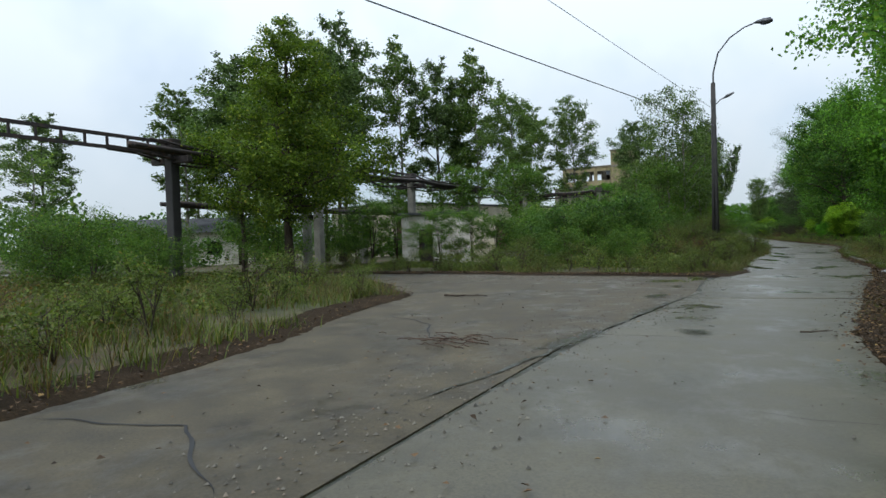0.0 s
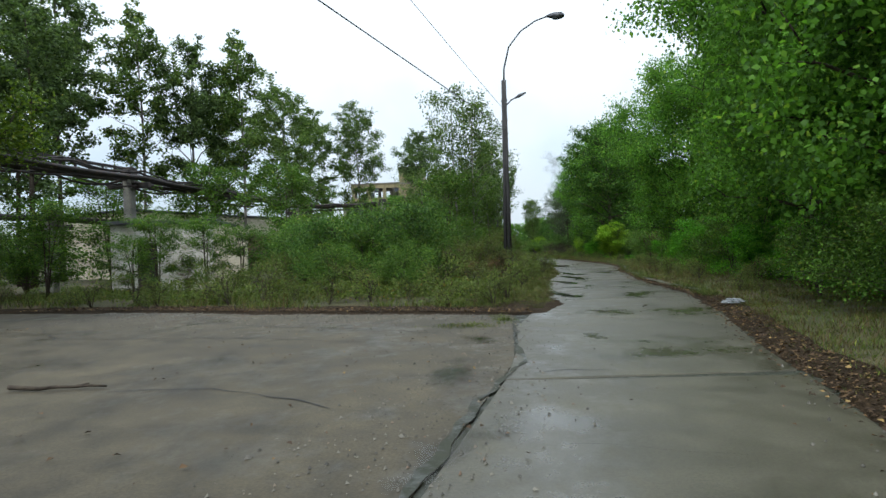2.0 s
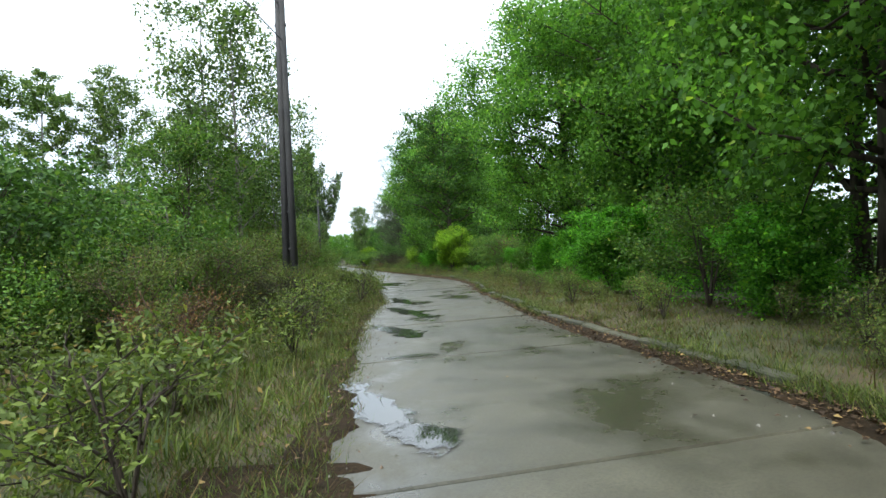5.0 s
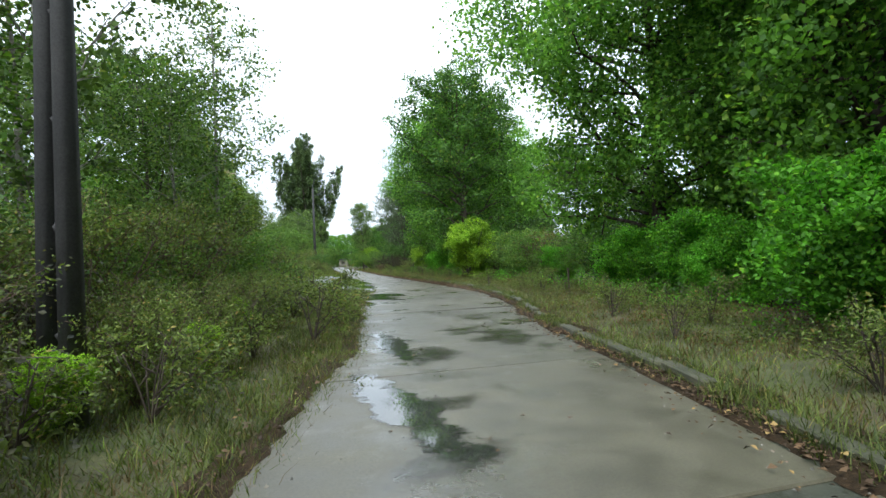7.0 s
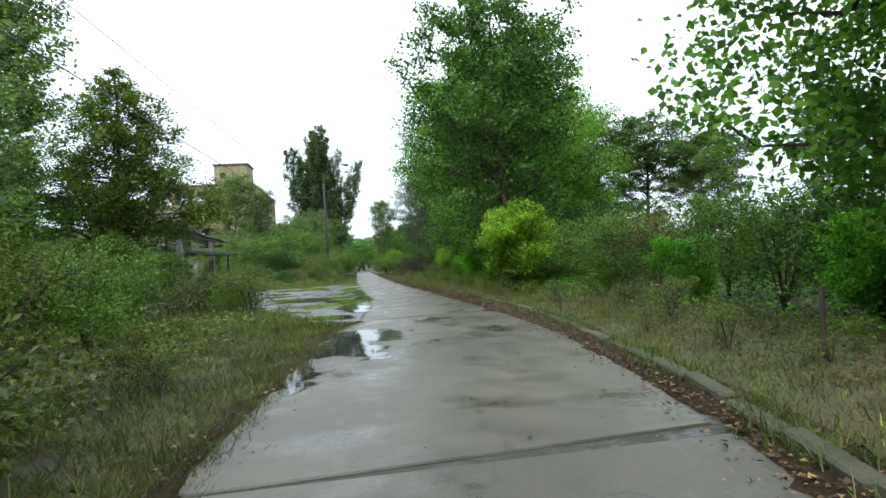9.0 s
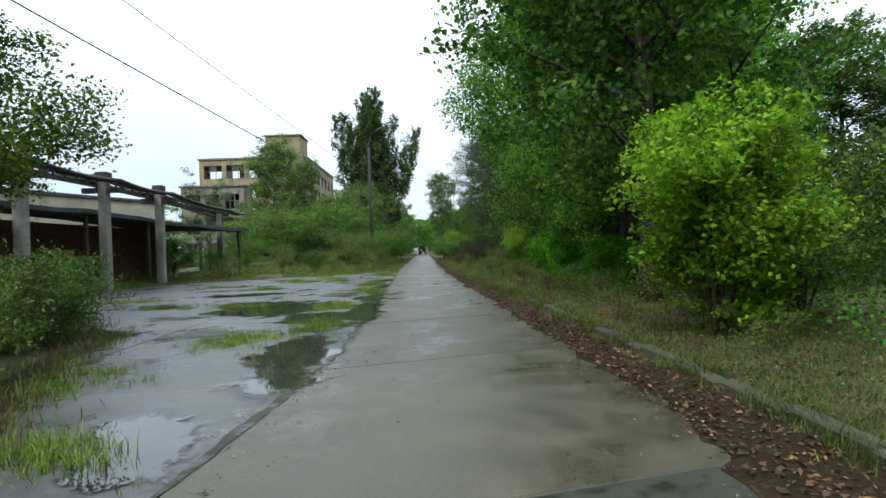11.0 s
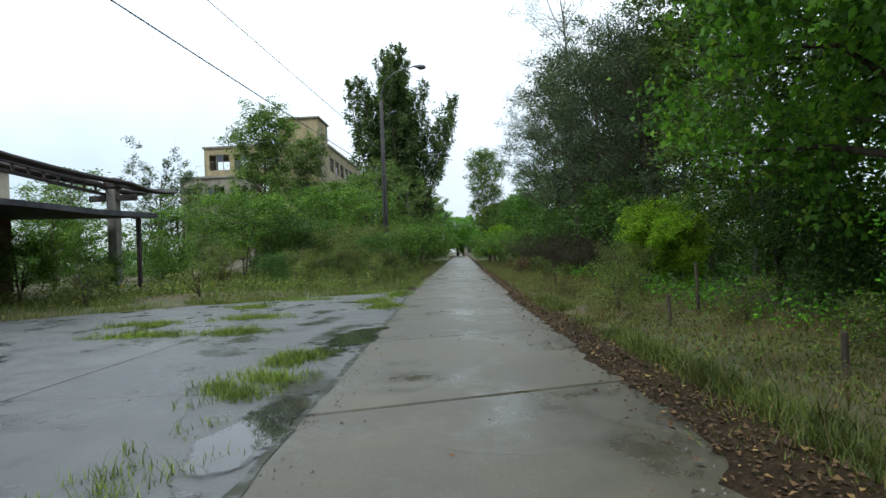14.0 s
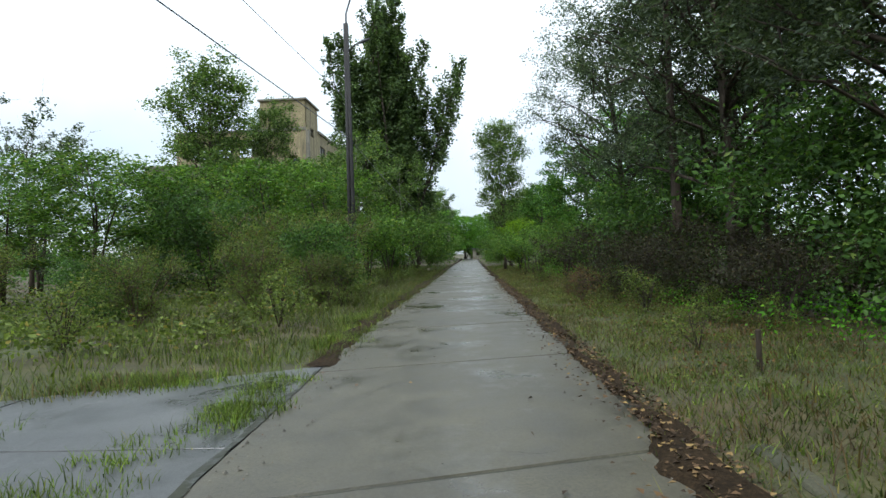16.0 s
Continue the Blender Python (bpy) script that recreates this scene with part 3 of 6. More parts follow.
def patch(name, x, y, rx, ry, rot, z, mat, label, category, seed, kind="structure"):
    ob = new(name, DISCS[mat])
    ob.matrix_basis = pose(x, y, z + 0.00004 * (seed % 40), 0, 0, rot) @ Matrix.Diagonal((rx, ry, 1, 1))
    tagged(ob, label, category, kind=kind)
    return ob


PUDDLES = [(-1.15, -32.9, 1.0, 1.3, 0), (-1.1, -18.4, 0.5, 3.2, 2), (-2.0, -19.6, 1.0, 1.4, 20), (-3.5, -17.0, 1.9, 1.9, 30), (-4.6, -15.2, 1.2, 0.9, 10), (-1.3, -14.6, 0.45, 1.7, 0), (-1.5, -24.2, 0.6, 2.2, 6), (-1.9, -27.8, 0.5, 1.2, 10), (-6.2, -11.2, 1.6, 0.8, 10),
           (-1.55, -4.4, 0.42, 1.7, -6), (-1.4, -9.4, 0.3, 1.2, 0), (-2.2, -36.8, 0.35, 1.2, 8), (-2.75, -50.2, 0.3, 1.9, 10), (-2.35, -46.4, 0.28, 1.5, 6), (-3.45, -54.2, 0.28, 1.4, 14), (-4.4, -59.6, 0.3, 1.3, 14), (-1.5, -34.6, 0.7, 1.5, 12)]
for i, (x, y, rx, ry, rot) in enumerate(PUDDLES):
    patch("puddle", x, y, rx, ry, rot, 0.005, "water", "shallow rain puddle mirroring the sky on concrete", "puddle", 50 + i)
STAINS = [(-1.3, -26.0, 0.4, 1.5, 0), (-1.25, -22.5, 0.35, 1.6, 0), (-1.3, -18.6, 0.3, 1.4, 0), (-1.35, -12.4, 0.3, 1.7, 0), (-1.5, -7.6, 0.3, 1.5, 0), (-0.5, -46.0, 0.75, 1.6, 10), (-1.9, -47.4, 0.4, 1.0, 0), (-0.2, -43.0, 0.45, 0.7, 0), (-6.75, -73.2, 0.3, 0.8, -25), (-6.0, -75.6, 0.32, 0.3, 0), (-6.65, -68.1, 0.28, 0.5, 0), (-6.9, -70.6, 0.3, 0.9, -12), (-7.5, -76.4, 0.26, 1.0, -18), (-3.6, -57.0, 0.45, 0.18, 0), (-2.7, -52.0, 0.7, 0.3, 20),
          (-2.4, -50.4, 0.6, 0.3, 10), (-2.4, -12.6, 0.8, 1.3, 0), (-3.6, -21.6, 0.9, 1.3, 40), (-2.0, -3.4, 0.25, 1.5, -8), (-2.7, -1.6, 0.3, 1.2, -15), (-8, -8, 1.4, 0.7, 15), (-5.4, -18.4, 0.9, 0.5, 30)]
for i, (x, y, rx, ry, rot) in enumerate(STAINS):
    patch("wet_stain", x, y, rx, ry, rot, 0.0035, "wet", "dark wet stain soaked into the paving", "stain", 80 + i)


# ---- verges: litter strips that creep over the edges ----
def strip(name, line, inner, outer, mat, label, seed, z=0.008, rise=0.05):
    """A ragged strip along a line of points; inner and outer are metres to its right."""
    rng = random.Random(seed)
    q = []
    for (x0, y0), (x1, y1) in zip(line, line[1:]):
        n = max(1, int(math.hypot(x1 - x0, y1 - y0) / 0.12))
        q += [(x0 + (x1 - x0) * i / n, y0 + (y1 - y0) * i / n) for i in range(n)]
    v, f = [], []
    for i, (x, y) in enumerate(q):
        a, b = q[max(i - 6, 0)], q[min(i + 6, len(q) - 1)]
        d = math.hypot(b[0] - a[0], b[1] - a[1])
        nx, ny = (b[1] - a[1]) / d, -(b[0] - a[0]) / d
        ii = inner + 0.3 * noise.noise((x * 0.5, y * 0.5, seed)) + 0.14 * noise.noise((x * 3.1, y * 3.1, seed)) + 0.09 * noise.noise((x * 9, y * 9, seed))
        oo = outer + 0.3 * noise.noise((x * 0.7, y * 0.7, seed + 5))
        for u in (0, 0.16, 0.55, 1):
            w = ii + (oo - ii) * u
            v.append((x + nx * w, y + ny * w, -0.014 if u == 0 else z + rise * min(1.0, i / 20, (len(q) - i) / 20) * math.sin(u * 2.2) + 0.02 * noise.noise((x * 2, y * 2, u * 3)) + 0.012 * noise.noise((x * 8, y * 8, u * 9))))
        if i:
            f += [(4 * i - 4 + k, 4 * i - 3 + k, 4 * i + 1 + k, 4 * i + k) for k in range(3)]
    ob = new(name, mesh_of(name, v, [tuple(reversed(t)) for t in f], mat, True))
    return tagged(ob, label, "verge", kind="structure")


RIGHT_LINE = [(right_edge(y), y) for y in np.arange(-100, 150, 1.0)]
LEFT_LINE_A = [(left_edge(y), y) for y in np.arange(-29.5, -64, -1.0)]
LEFT_LINE_B = [(left_edge(y), y) for y in np.arange(150, 6.5, -1.0)]
ISLAND_LINE = [(-70, -55), (-32, -60), (-20.2, -61.4), (-15.8, -62), (-11.9, -63.2), (-7.4, -64.2), (-6.2, -64.6), (-5.5, -64.3), (-5.1, -62.8), (-4.7, -61)]
CORNER_LINE = [(-11.2, -110), (-11.2, -92), (-11.3, -79.3), (-11.7, -77.4), (-12.3, -74.8), (-13, -71), (-16.1, -67), (-19.6, -64.6), (-32, -63.4), (-70, -58.5)]
APRON_LINE = [(-1.7, 7.2), (-4.2, 5.9), (-7.6, 4.0), (-12.2, 0.6)]
APRON_NEAR = [(-11, -14.5), (-5.6, -21), (-4.8, -24), (-2.6, -29), (-1.15, -30)]
strip("verge_right", [q for q in RIGHT_LINE if q[1] < 1], -0.06, 0.62, "litter", "brown fallen leaves and dirt along the road edge", 1, rise=0.03)
strip("verge_far_right", [q for q in RIGHT_LINE if q[1] > -1], -0.05, 0.16, "litter", "dark soil and dead leaves along the road edge", 9)
strip("verge_left", LEFT_LINE_A, -0.05, 0.2, "litter", "dark leaf litter along the road edge", 2, rise=0.012)
strip("verge_far_left", LEFT_LINE_B, -0.06, 0.25, "litter", "dark leaf litter along the road edge", 3)
strip("verge_island", ISLAND_LINE[::-1], -0.35, 1.1, "litter", "brown leaf litter at the foot of the shrubs", 4)
strip("verge_corner", [p for p in CORNER_LINE[::-1]], -0.05, 0.9, "litter", "brown leaf litter along the forecourt edge", 5)
strip("verge_apron_near", APRON_NEAR[::1], -0.1, 0.4, "litter", "dirt along the apron edge", 7)


# ---- kerb stones along the right side ----
def build_kerb():
    rng = random.Random(12)
    kerb = tagged(new("kerb"), "low mossy concrete kerb, sunken and broken in places", "kerb", kind="structure")
    bm = boxed(-0.08, -0.47, -0.2, 0.08, 0.47, 0.13, bevel=0.02)
    me = bpy.data.meshes.new("kerb_stone")
    bm.to_mesh(me)
    bm.free()
    me.materials.append(M["kerb"])
    y = -60.0
    while y < 4:
        off = float(np.interp(y, [-60, -50, -40, -34, -28, -20, 0], [0.35, 0.25, 0.3, 0.45, 0.8, 0.85, 0.6]))
        x = right_edge(y) + off
        x2 = right_edge(y + 1) + float(np.interp(y + 1, [-60, -50, -40, -34, -28, -20, 0], [0.35, 0.25, 0.3, 0.45, 0.8, 0.85, 0.6]))
        sink = 0.0 if y < -16 else -0.06
        if rng.random() > (0.06 if y < -18 else 0.4):
            child("kerb_stone", me, kerb, at=pose(x, y, rng.uniform(-0.07, -0.015) + sink, rng.uniform(-1.5, 1.5), rng.uniform(-5, 5), -math.degrees(math.atan2(x2 - x, 1.0)) + rng.uniform(-2, 2)))
        y += 0.96


build_kerb()


# ---- buildings ----
def wall_with_openings(bm, origin, along, width, height, thick, holes):
    """A wall sheet of real thickness, cut by rectangular openings (u0, z0, u1, z1)."""
    us = sorted({0.0, width, *[h[0] for h in holes], *[h[2] for h in holes]})
    zs = sorted({0.0, height, *[h[1] for h in holes], *[h[3] for h in holes]})
    ax, ay = along
    nx, ny = ay, -ax
    for u0, u1 in zip(us, us[1:]):
        run = []
        for z0, z1 in zip(zs, zs[1:]):
            mu, mz = (u0 + u1) / 2, (z0 + z1) / 2
            if any(h[0] < mu < h[2] and h[1] < mz < h[3] for h in holes):
                continue
            if run and run[-1][1] == z0:
                run[-1][1] = z1
            else:
                run.append([z0, z1])
        for z0, z1 in run:
            c = []
            for z in (z0, z1):
                for d in (0, -thick):
                    for u in ((u0, u1) if d == 0 else (u1, u0)):
                        c.append(bm.verts.new((origin[0] + ax * u + nx * d, origin[1] + ay * u + ny * d, origin[2] + z)))
            for q in ((3, 2, 1, 0), (4, 5, 6, 7), (0, 1, 5, 4), (1, 2, 6, 5), (2, 3, 7, 6), (3, 0, 4, 7)):
                bm.faces.new([c[i] for i in q])
    return bm


def window_unit(parent, origin, along, u0, z0, u1, z1, depth, broken):
    """A steel window set back in its opening, with glass left in some panes."""
    win = child("window", None, parent)
    ax, ay = along
    nx, ny = ay, -ax
    rot = math.degrees(math.atan2(ay, ax))
    win.matrix_basis = pose(origin[0] + ax * u0 - nx * depth, origin[1] + ay * u0 - ny * depth, origin[2] + z0, 0, 0, rot)
    w, h = u1 - u0, z1 - z0
    bm = bmesh.new()
    n = max(2, round(w / 1.1))
    for i in range(n + 1):
        x = w * i / n
        box(bm, max(0, x - 0.05), -0.04, 0, min(w, x + 0.05), 0.04, h)
    for zz in (0, h * 0.55, h - 0.08):
        box(bm, 0, -0.045, zz, w, 0.035, zz + 0.08)
    part("frame", bm, "facade_grey", win)
    rng = random.Random(int(u0 * 31 + z0 * 77 + w * 10))
    for i in range(n):
        for a, b in ((0.08, h * 0.55), (h * 0.55 + 0.08, h - 0.08)):
            if rng.random() > broken:
                part("pane", boxed(w * i / n + 0.05, -0.006, a, w * (i + 1) / n - 0.05, 0.006, b), "glass", win)


def storey_wall(parent, name, origin, along, width, height, rows, cols, sill, win_h, storey, gap, mat, broken, skip=(), extra=()):
    holes = list(extra)
    cw = (width - gap) / cols
    for r in range(rows):
        for c in range(cols):
            if (r, c) not in skip:
                holes.append((gap + c * cw, sill + r * storey, gap + c * cw + cw - gap, sill + r * storey + win_h))
    part(name, wall_with_openings(bmesh.new(), origin, along, width, height, 0.35, holes), mat, parent)
    for hl in holes:
        window_unit(parent, origin, along, *hl, 0.2, broken)


def build_main_building():
    b = tagged(new("factory_building"), "abandoned yellow plastered factory block with broken windows and a stair tower", "building")
    x0, x1, y0, y1, h = -45.8, -31.4, 88.5, 127.0, 21.5
    tx0, tx1, ty0, ty1, th = -31.4, -24.4, 86.3, 93.3, 25.6
    # main block
    storey_wall(b, "front_wall", (x0, y0, 0), (1, 0), x1 - x0 + 0.3, h, 5, 3, 1.15, 2.8, 4.1, 0.9, "facade", 0.88)
    part("side_wall", boxed(x0, y0 + 0.36, 0, x0 + 0.35, y0 + 5.0, h), "facade", b)
    for i in range(5):
        part("floor_slab", boxed(x0 + 0.4, y0 + 0.4, 3.85 + 4.1 * i, -34.3, y0 + 3.6, 4.1 + 4.1 * i), "facade_grey", b)
        part("floor_slab", boxed(-34.2, ty1 + 0.02, 3.85 + 4.1 * i, -24.8, y1, 4.1 + 4.1 * i), "facade_grey", b)
    inner = [(0.4 + 3.6 * c + 0.5 * (r % 2), 1.6 + 4.1 * r, 1.9 + 3.6 * c + 0.3 * r, 3.3 + 4.1 * r) for c in range(3) for r in range(5)]
    part("inner_wall", wall_with_openings(bmesh.new(), (x0 + 0.4, y0 + 3.7, 0), (1, 0), 10.8, h - 0.6, 0.3, inner), "facade_grey", b)
    part("cornice", boxed(x0 - 0.25, y0 - 0.25, h, x1 + 0.3, y0 + 0.6, h + 0.35, bevel=0.03), "facade_grey", b, "pale stained concrete cornice")
    # right flank
    storey_wall(b, "flank_wall", (-24.4, ty1, 0), (0, 1), y1 - ty1, 21.9, 5, 7, 1.1, 2.6, 4.1, 1.2, "facade", 0.4)
    part("cornice", boxed(-24.75, ty1, 21.9, -24.15, y1, 22.3), "facade_grey", b)
    part("rear_wall", boxed(-34.2, y1, 0, -24.4, y1 + 0.35, h), "facade", b)
    part("core_wall", boxed(-34.6, 92.4, 0, -34.25, y1 - 0.4, h - 0.5), "facade_grey", b)
    part("back_partition", boxed(-34.2, 98, 0, -25, 98.3, h - 0.5), "facade_grey", b)
    # stair tower
    storey_wall(b, "tower_front", (tx0, ty0, 0), (1, 0), tx1 - tx0, th, 5, 2, 2.2, 1.2, 4.6, 1.4, "facade", 0.6, skip=((4, 0), (4, 1), (1, 1), (3, 0), (2, 1)), extra=((1.2, 22.6, 2.3, 23.8),))
    storey_wall(b, "tower_side", (tx1, ty0 + 0.005, 0), (0, 1), ty1 - ty0, th, 5, 1, 2.2, 1.3, 4.6, 2.6, "facade", 0.5, skip=((1, 0), (3, 0)))
    part("tower_flank", boxed(tx0, ty0 + 0.4, 0, tx0 + 0.35, ty1, th), "facade", b)
    part("tower_rear", boxed(tx0 + 0.35, ty1 - 0.35, 0, tx1 - 0.4, ty1, th), "facade", b)
    part("tower_roof", boxed(tx0 - 0.3, ty0 - 0.3, th, tx1 + 0.3, ty1 + 0.3, th + 0.3, bevel=0.04), "facade_grey", b, "stained concrete roof slab")
    part("band", boxed(tx0 - 0.08, ty0 - 0.1, 21.0, tx1 + 0.1, ty0 - 0.005, 21.5), "facade_grey", b)
    part("pier", boxed(tx1 + 0.01, ty0 - 0.1, 0, tx1 + 0.45, ty0 + 0.5, 21.0), "facade_grey", b)
    # low wing
    storey_wall(b, "wing_wall", (-46.4, 80.5, 0), (1, 0), 12.0, 15.0, 3, 3, 1.2, 3.0, 4.7, 0.9, "facade_grey", 0.8)
    part("wing_side", boxed(-34.75, 80.9, 0, -34.4, 86.2, 15.0), "facade_grey", b)
    part("wing_side", boxed(-46.4, 80.9, 0, -46.05, 88.0, 15.0), "facade_grey", b)
    part("wing_roof", boxed(-46.7, 80.2, 15.0, -34.1, 86.2, 15.35, bevel=0.03), "facade_grey", b)
    # sheet coloured near-black for the shade of the rooms behind the wing windows
    part("wing_shade_sheet", boxed(-46.0, 84.8, 0, -34.8, 85.0, 14.8), "dark", b)


build_main_building()


def build_hut():
    """Whitewashed low hut among the saplings."""
    hut = tagged(new("hut"), "low whitewashed hut with peeling walls and a flat roof", "building")
    hut.matrix_basis = pose(-23.1, -53.0, -0.05, 0, 0, 14)
    hut.scale = (0.96, 0.96, 1.1)
    part("wall", wall_with_openings(bmesh.new(), (0, 0, 0), (1, 0), 4.5, 2.8, 0.3, [(1.1, 0, 2.0, 2.0)]), "whitewash", hut)
    bm = bmesh.new()
    v = [bm.verts.new(p) for p in ((4.5, 0.02, 0), (6.0, 0.02, 0), (6.0, 0.02, 2.4), (4.5, 0.02, 2.75), (4.5, 0.3, 0), (6.0, 0.3, 0), (6.0, 0.3, 2.4), (4.5, 0.3, 2.75))]
    for q in ((0, 1, 2, 3), (5, 4, 7, 6), (1, 5, 6, 2), (4, 0, 3, 7), (3, 2, 6, 7), (4, 5, 1, 0)):
        bm.faces.new([v[i] for i in q])
    part("wall", bm, "cream", hut, "bare cream plaster end with a broken sloping top")
    part("wall", boxed(0, 0.3, 0, 0.3, 4.2, 2.8), "whitewash", hut)
    part("wall", boxed(4.2, 0.3, 0, 4.5, 4.2, 2.8), "whitewash", hut)
    part("wall", boxed(0, 4.2, 0, 4.5, 4.5, 2.8), "whitewash", hut)
    part("roof", boxed(-0.2, -0.2, 2.8, 4.7, 4.7, 2.94, bevel=0.02), "felt", hut)
    part("door", boxed(1.1, 0.1, 0, 2.0, 0.15, 2.0), "rust", hut, "dark rusted steel door")


def build_far_house():
    h = tagged(new("house"), "long low white house with a grey sheet roof behind trees", "building")
    h.matrix_basis = pose(-57.2, -55.4, 0, 0, 0, 36.5)
    part("wall", wall_with_openings(bmesh.new(), (0, 0, 0), (1, 0), 18, 2.9, 0.3, [(2, 0.9, 3.2, 2.1), (6, 0.9, 7.2, 2.1), (10, 0, 11, 2.1), (14, 0.9, 15.2, 2.1)]), "whitewash", h)
    part("wall", boxed(17.7, 0.3, 0, 18, 6, 2.9), "whitewash", h)
    part("wall", boxed(0, 0.3, 0, 0.3, 6, 2.9), "whitewash", h)
    part("wall", boxed(0, 6, 0, 18, 6.3, 2.9), "whitewash", h)
    bm = bmesh.new()
    v = [bm.verts.new(p) for p in ((-0.4, -0.5, 2.9), (18.4, -0.5, 2.9), (18.4, 6.8, 2.9), (-0.4, 6.8, 2.9), (-0.4, 3.1, 4.3), (18.4, 3.1, 4.3))]
    for q in ((0, 1, 5, 4), (2, 3, 4, 5), (1, 2, 5), (3, 0, 4), (3, 2, 1, 0)):
        bm.faces.new([v[i] for i in q])
    part("roof", bm, "felt", h, "dark grey sheet roof")
    # added dark sheet: its colour gives the shade seen through the openings
    part("room_shade", boxed(0.4, 3, 0, 17.6, 3.1, 2.8), "dark", h)


def build_shed():
    """Long shed with a cream upper wall, set askew behind the pipe rack."""
    s = tagged(new("shed"), "long derelict shed with a stained cream upper wall", "building")
    s.matrix_basis = pose(-18.2, 9.2, -0.05, 0, 0, -20.2)
    s.scale = (1, 1, 1.13)
    part("brick_wall", wall_with_openings(bmesh.new(), (0, -46, 0), (0, 1), 46, 3.3, 0.35, [(6 + 11 * i, 0.0, 9 + 11 * i, 2.6) for i in range(4)]), "brick", s)
    part("upper_wall", boxed(-0.4, -46, 3.3, -0.03, 0, 4.75), "cream", s, "stained cream plaster band")
    part("end_wall", boxed(-11, -0.3, 0, -0.4, 0, 4.75), "cream", s)
    part("end_wall", boxed(-11, -46.3, 0, 0, -46, 4.75), "cream", s)
    part("rear_wall", boxed(-11.3, -46, 0, -11, 0, 4.75), "brick", s)
    part("roof", boxed(-11.5, -46.5, 4.75, 0.15, 0.25, 4.92, bevel=0.02), "felt", s)
    # near-black sheet in place of the shade deep inside the shed
    part("shade_sheet", boxed(-3.2, -45.8, 0, -3.0, -0.4, 4.6), "dark", s)


def build_canopy():
    """Sagging flat canopy on steel posts, with a low brick wall behind."""
    c = tagged(new("canopy"), "sagging dark felt canopy over a brick wall", "canopy")
    bm = bmesh.new()
    n = 16
    rng = random.Random(3)
    grid = []
    for i in range(n + 1):
        y = -30 + 39.6 * i / n
        edge = -15.0 if y < 2 else -15.0 + (y - 2) * 0.36
        back = -19.3 + max(0.0, y) * 0.05
        sag, top = 0.07 * rng.uniform(-1, 1), 3.8 - 0.035 * max(0.0, y + 2)
        grid.append([bm.verts.new(p) for p in ((back, y, top + 0.14 + sag), (edge, y, top + sag), (back, y, top - 0.02 + sag), (edge, y, top - 0.2 + sag))])
    for a, b in zip(grid, grid[1:]):
        for q in ((a[0], a[1], b[1], b[0]), (a[2], b[2], b[3], a[3]), (a[1], a[3], b[3], b[1]), (a[0], b[0], b[2], a[2])):
            bm.faces.new(q)
    bm.faces.new((grid[0][0], grid[0][2], grid[0][3], grid[0][1]))
    bm.faces.new((grid[-1][0], grid[-1][1], grid[-1][3], grid[-1][2]))
    part("roof", bm, "felt", c, "sagging dark felt roof")
    for y0, y1 in ((-30, -26), (-22, -15), (-10.5, -2), (0.5, 7.5)):
        part("wall", boxed(-19.3, y0, -0.1, -19.0, y1, 3.5), "brick", c, "stained red brick wall")
    for y0, y1, sill, head in ((-26, -22, 0.2, 2.4), (-15, -10.5, 0.2, 2.4), (-2, 0.5, 0.8, 2.1)):
        part("sill_wall", boxed(-19.3, y0, -0.1, -19.0, y1, sill), "brick", c)
        part("lintel", boxed(-19.3, y0, head, -19.0, y1, 3.5), "brick", c)
    for y in (-28, -22.5, -17, -11, -5, 1, 9.2):
        part("post", boxed(-15.4 if y < 4 else -12.95, y - 0.07, -0.15, -15.26 if y < 4 else -12.81, y + 0.07, 3.55 if y < 4 else 3.2), "rust", c)


build_hut()
build_far_house()
build_shed()
build_canopy()


def build_gate_hut():
    g = tagged(new("hut"), "small pale concrete hut at the far end of the road", "building")
    g.matrix_basis = pose(0.4, 128, 0)
    part("wall", wall_with_openings(bmesh.new(), (0, 0, 0), (1, 0), 4.5, 2.3, 0.2, [(0.8, 0.9, 1.8, 1.8), (2.8, 0.0, 3.6, 1.9)]), "facade_grey", g)
    part("wall", boxed(0, 0.2, 0, 0.2, 3, 2.3), "facade_grey", g)
    part("wall", boxed(4.3, 0.2, 0, 4.5, 3, 2.3), "facade_grey", g)
    part("wall", boxed(0, 3, 0, 4.5, 3.2, 2.3), "facade_grey", g)
    part("roof", boxed(-0.3, -0.3, 2.3, 4.8, 3.4, 2.5), "felt", g)
    t = tagged(new("grey_block"), "distant grey flat-roofed building beyond the trees", "building")
    t.matrix_basis = pose(-10.4, 108, 0)
    part("wall", wall_with_openings(bmesh.new(), (0, 0, 0), (1, 0), 6.3, 7.2, 0.3, [(0.8 + 1.9 * i, 1.2 + 2.6 * j, 2.0 + 1.9 * i, 2.6 + 2.6 * j) for i in range(3) for j in range(2)]), "facade_grey", t)
    part("wall", boxed(6.0, 0.3, 0, 6.3, 8, 7.2), "facade_grey", t)
    part("wall", boxed(0, 0.3, 0, 0.3, 8, 7.2), "facade_grey", t)
    # not a real wall: dark sheet that paints shade behind the window holes
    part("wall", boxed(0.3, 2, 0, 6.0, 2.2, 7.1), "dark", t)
    part("roof", boxed(-0.2, -0.2, 7.2, 6.5, 8.2, 7.45), "felt", t)


build_gate_hut()


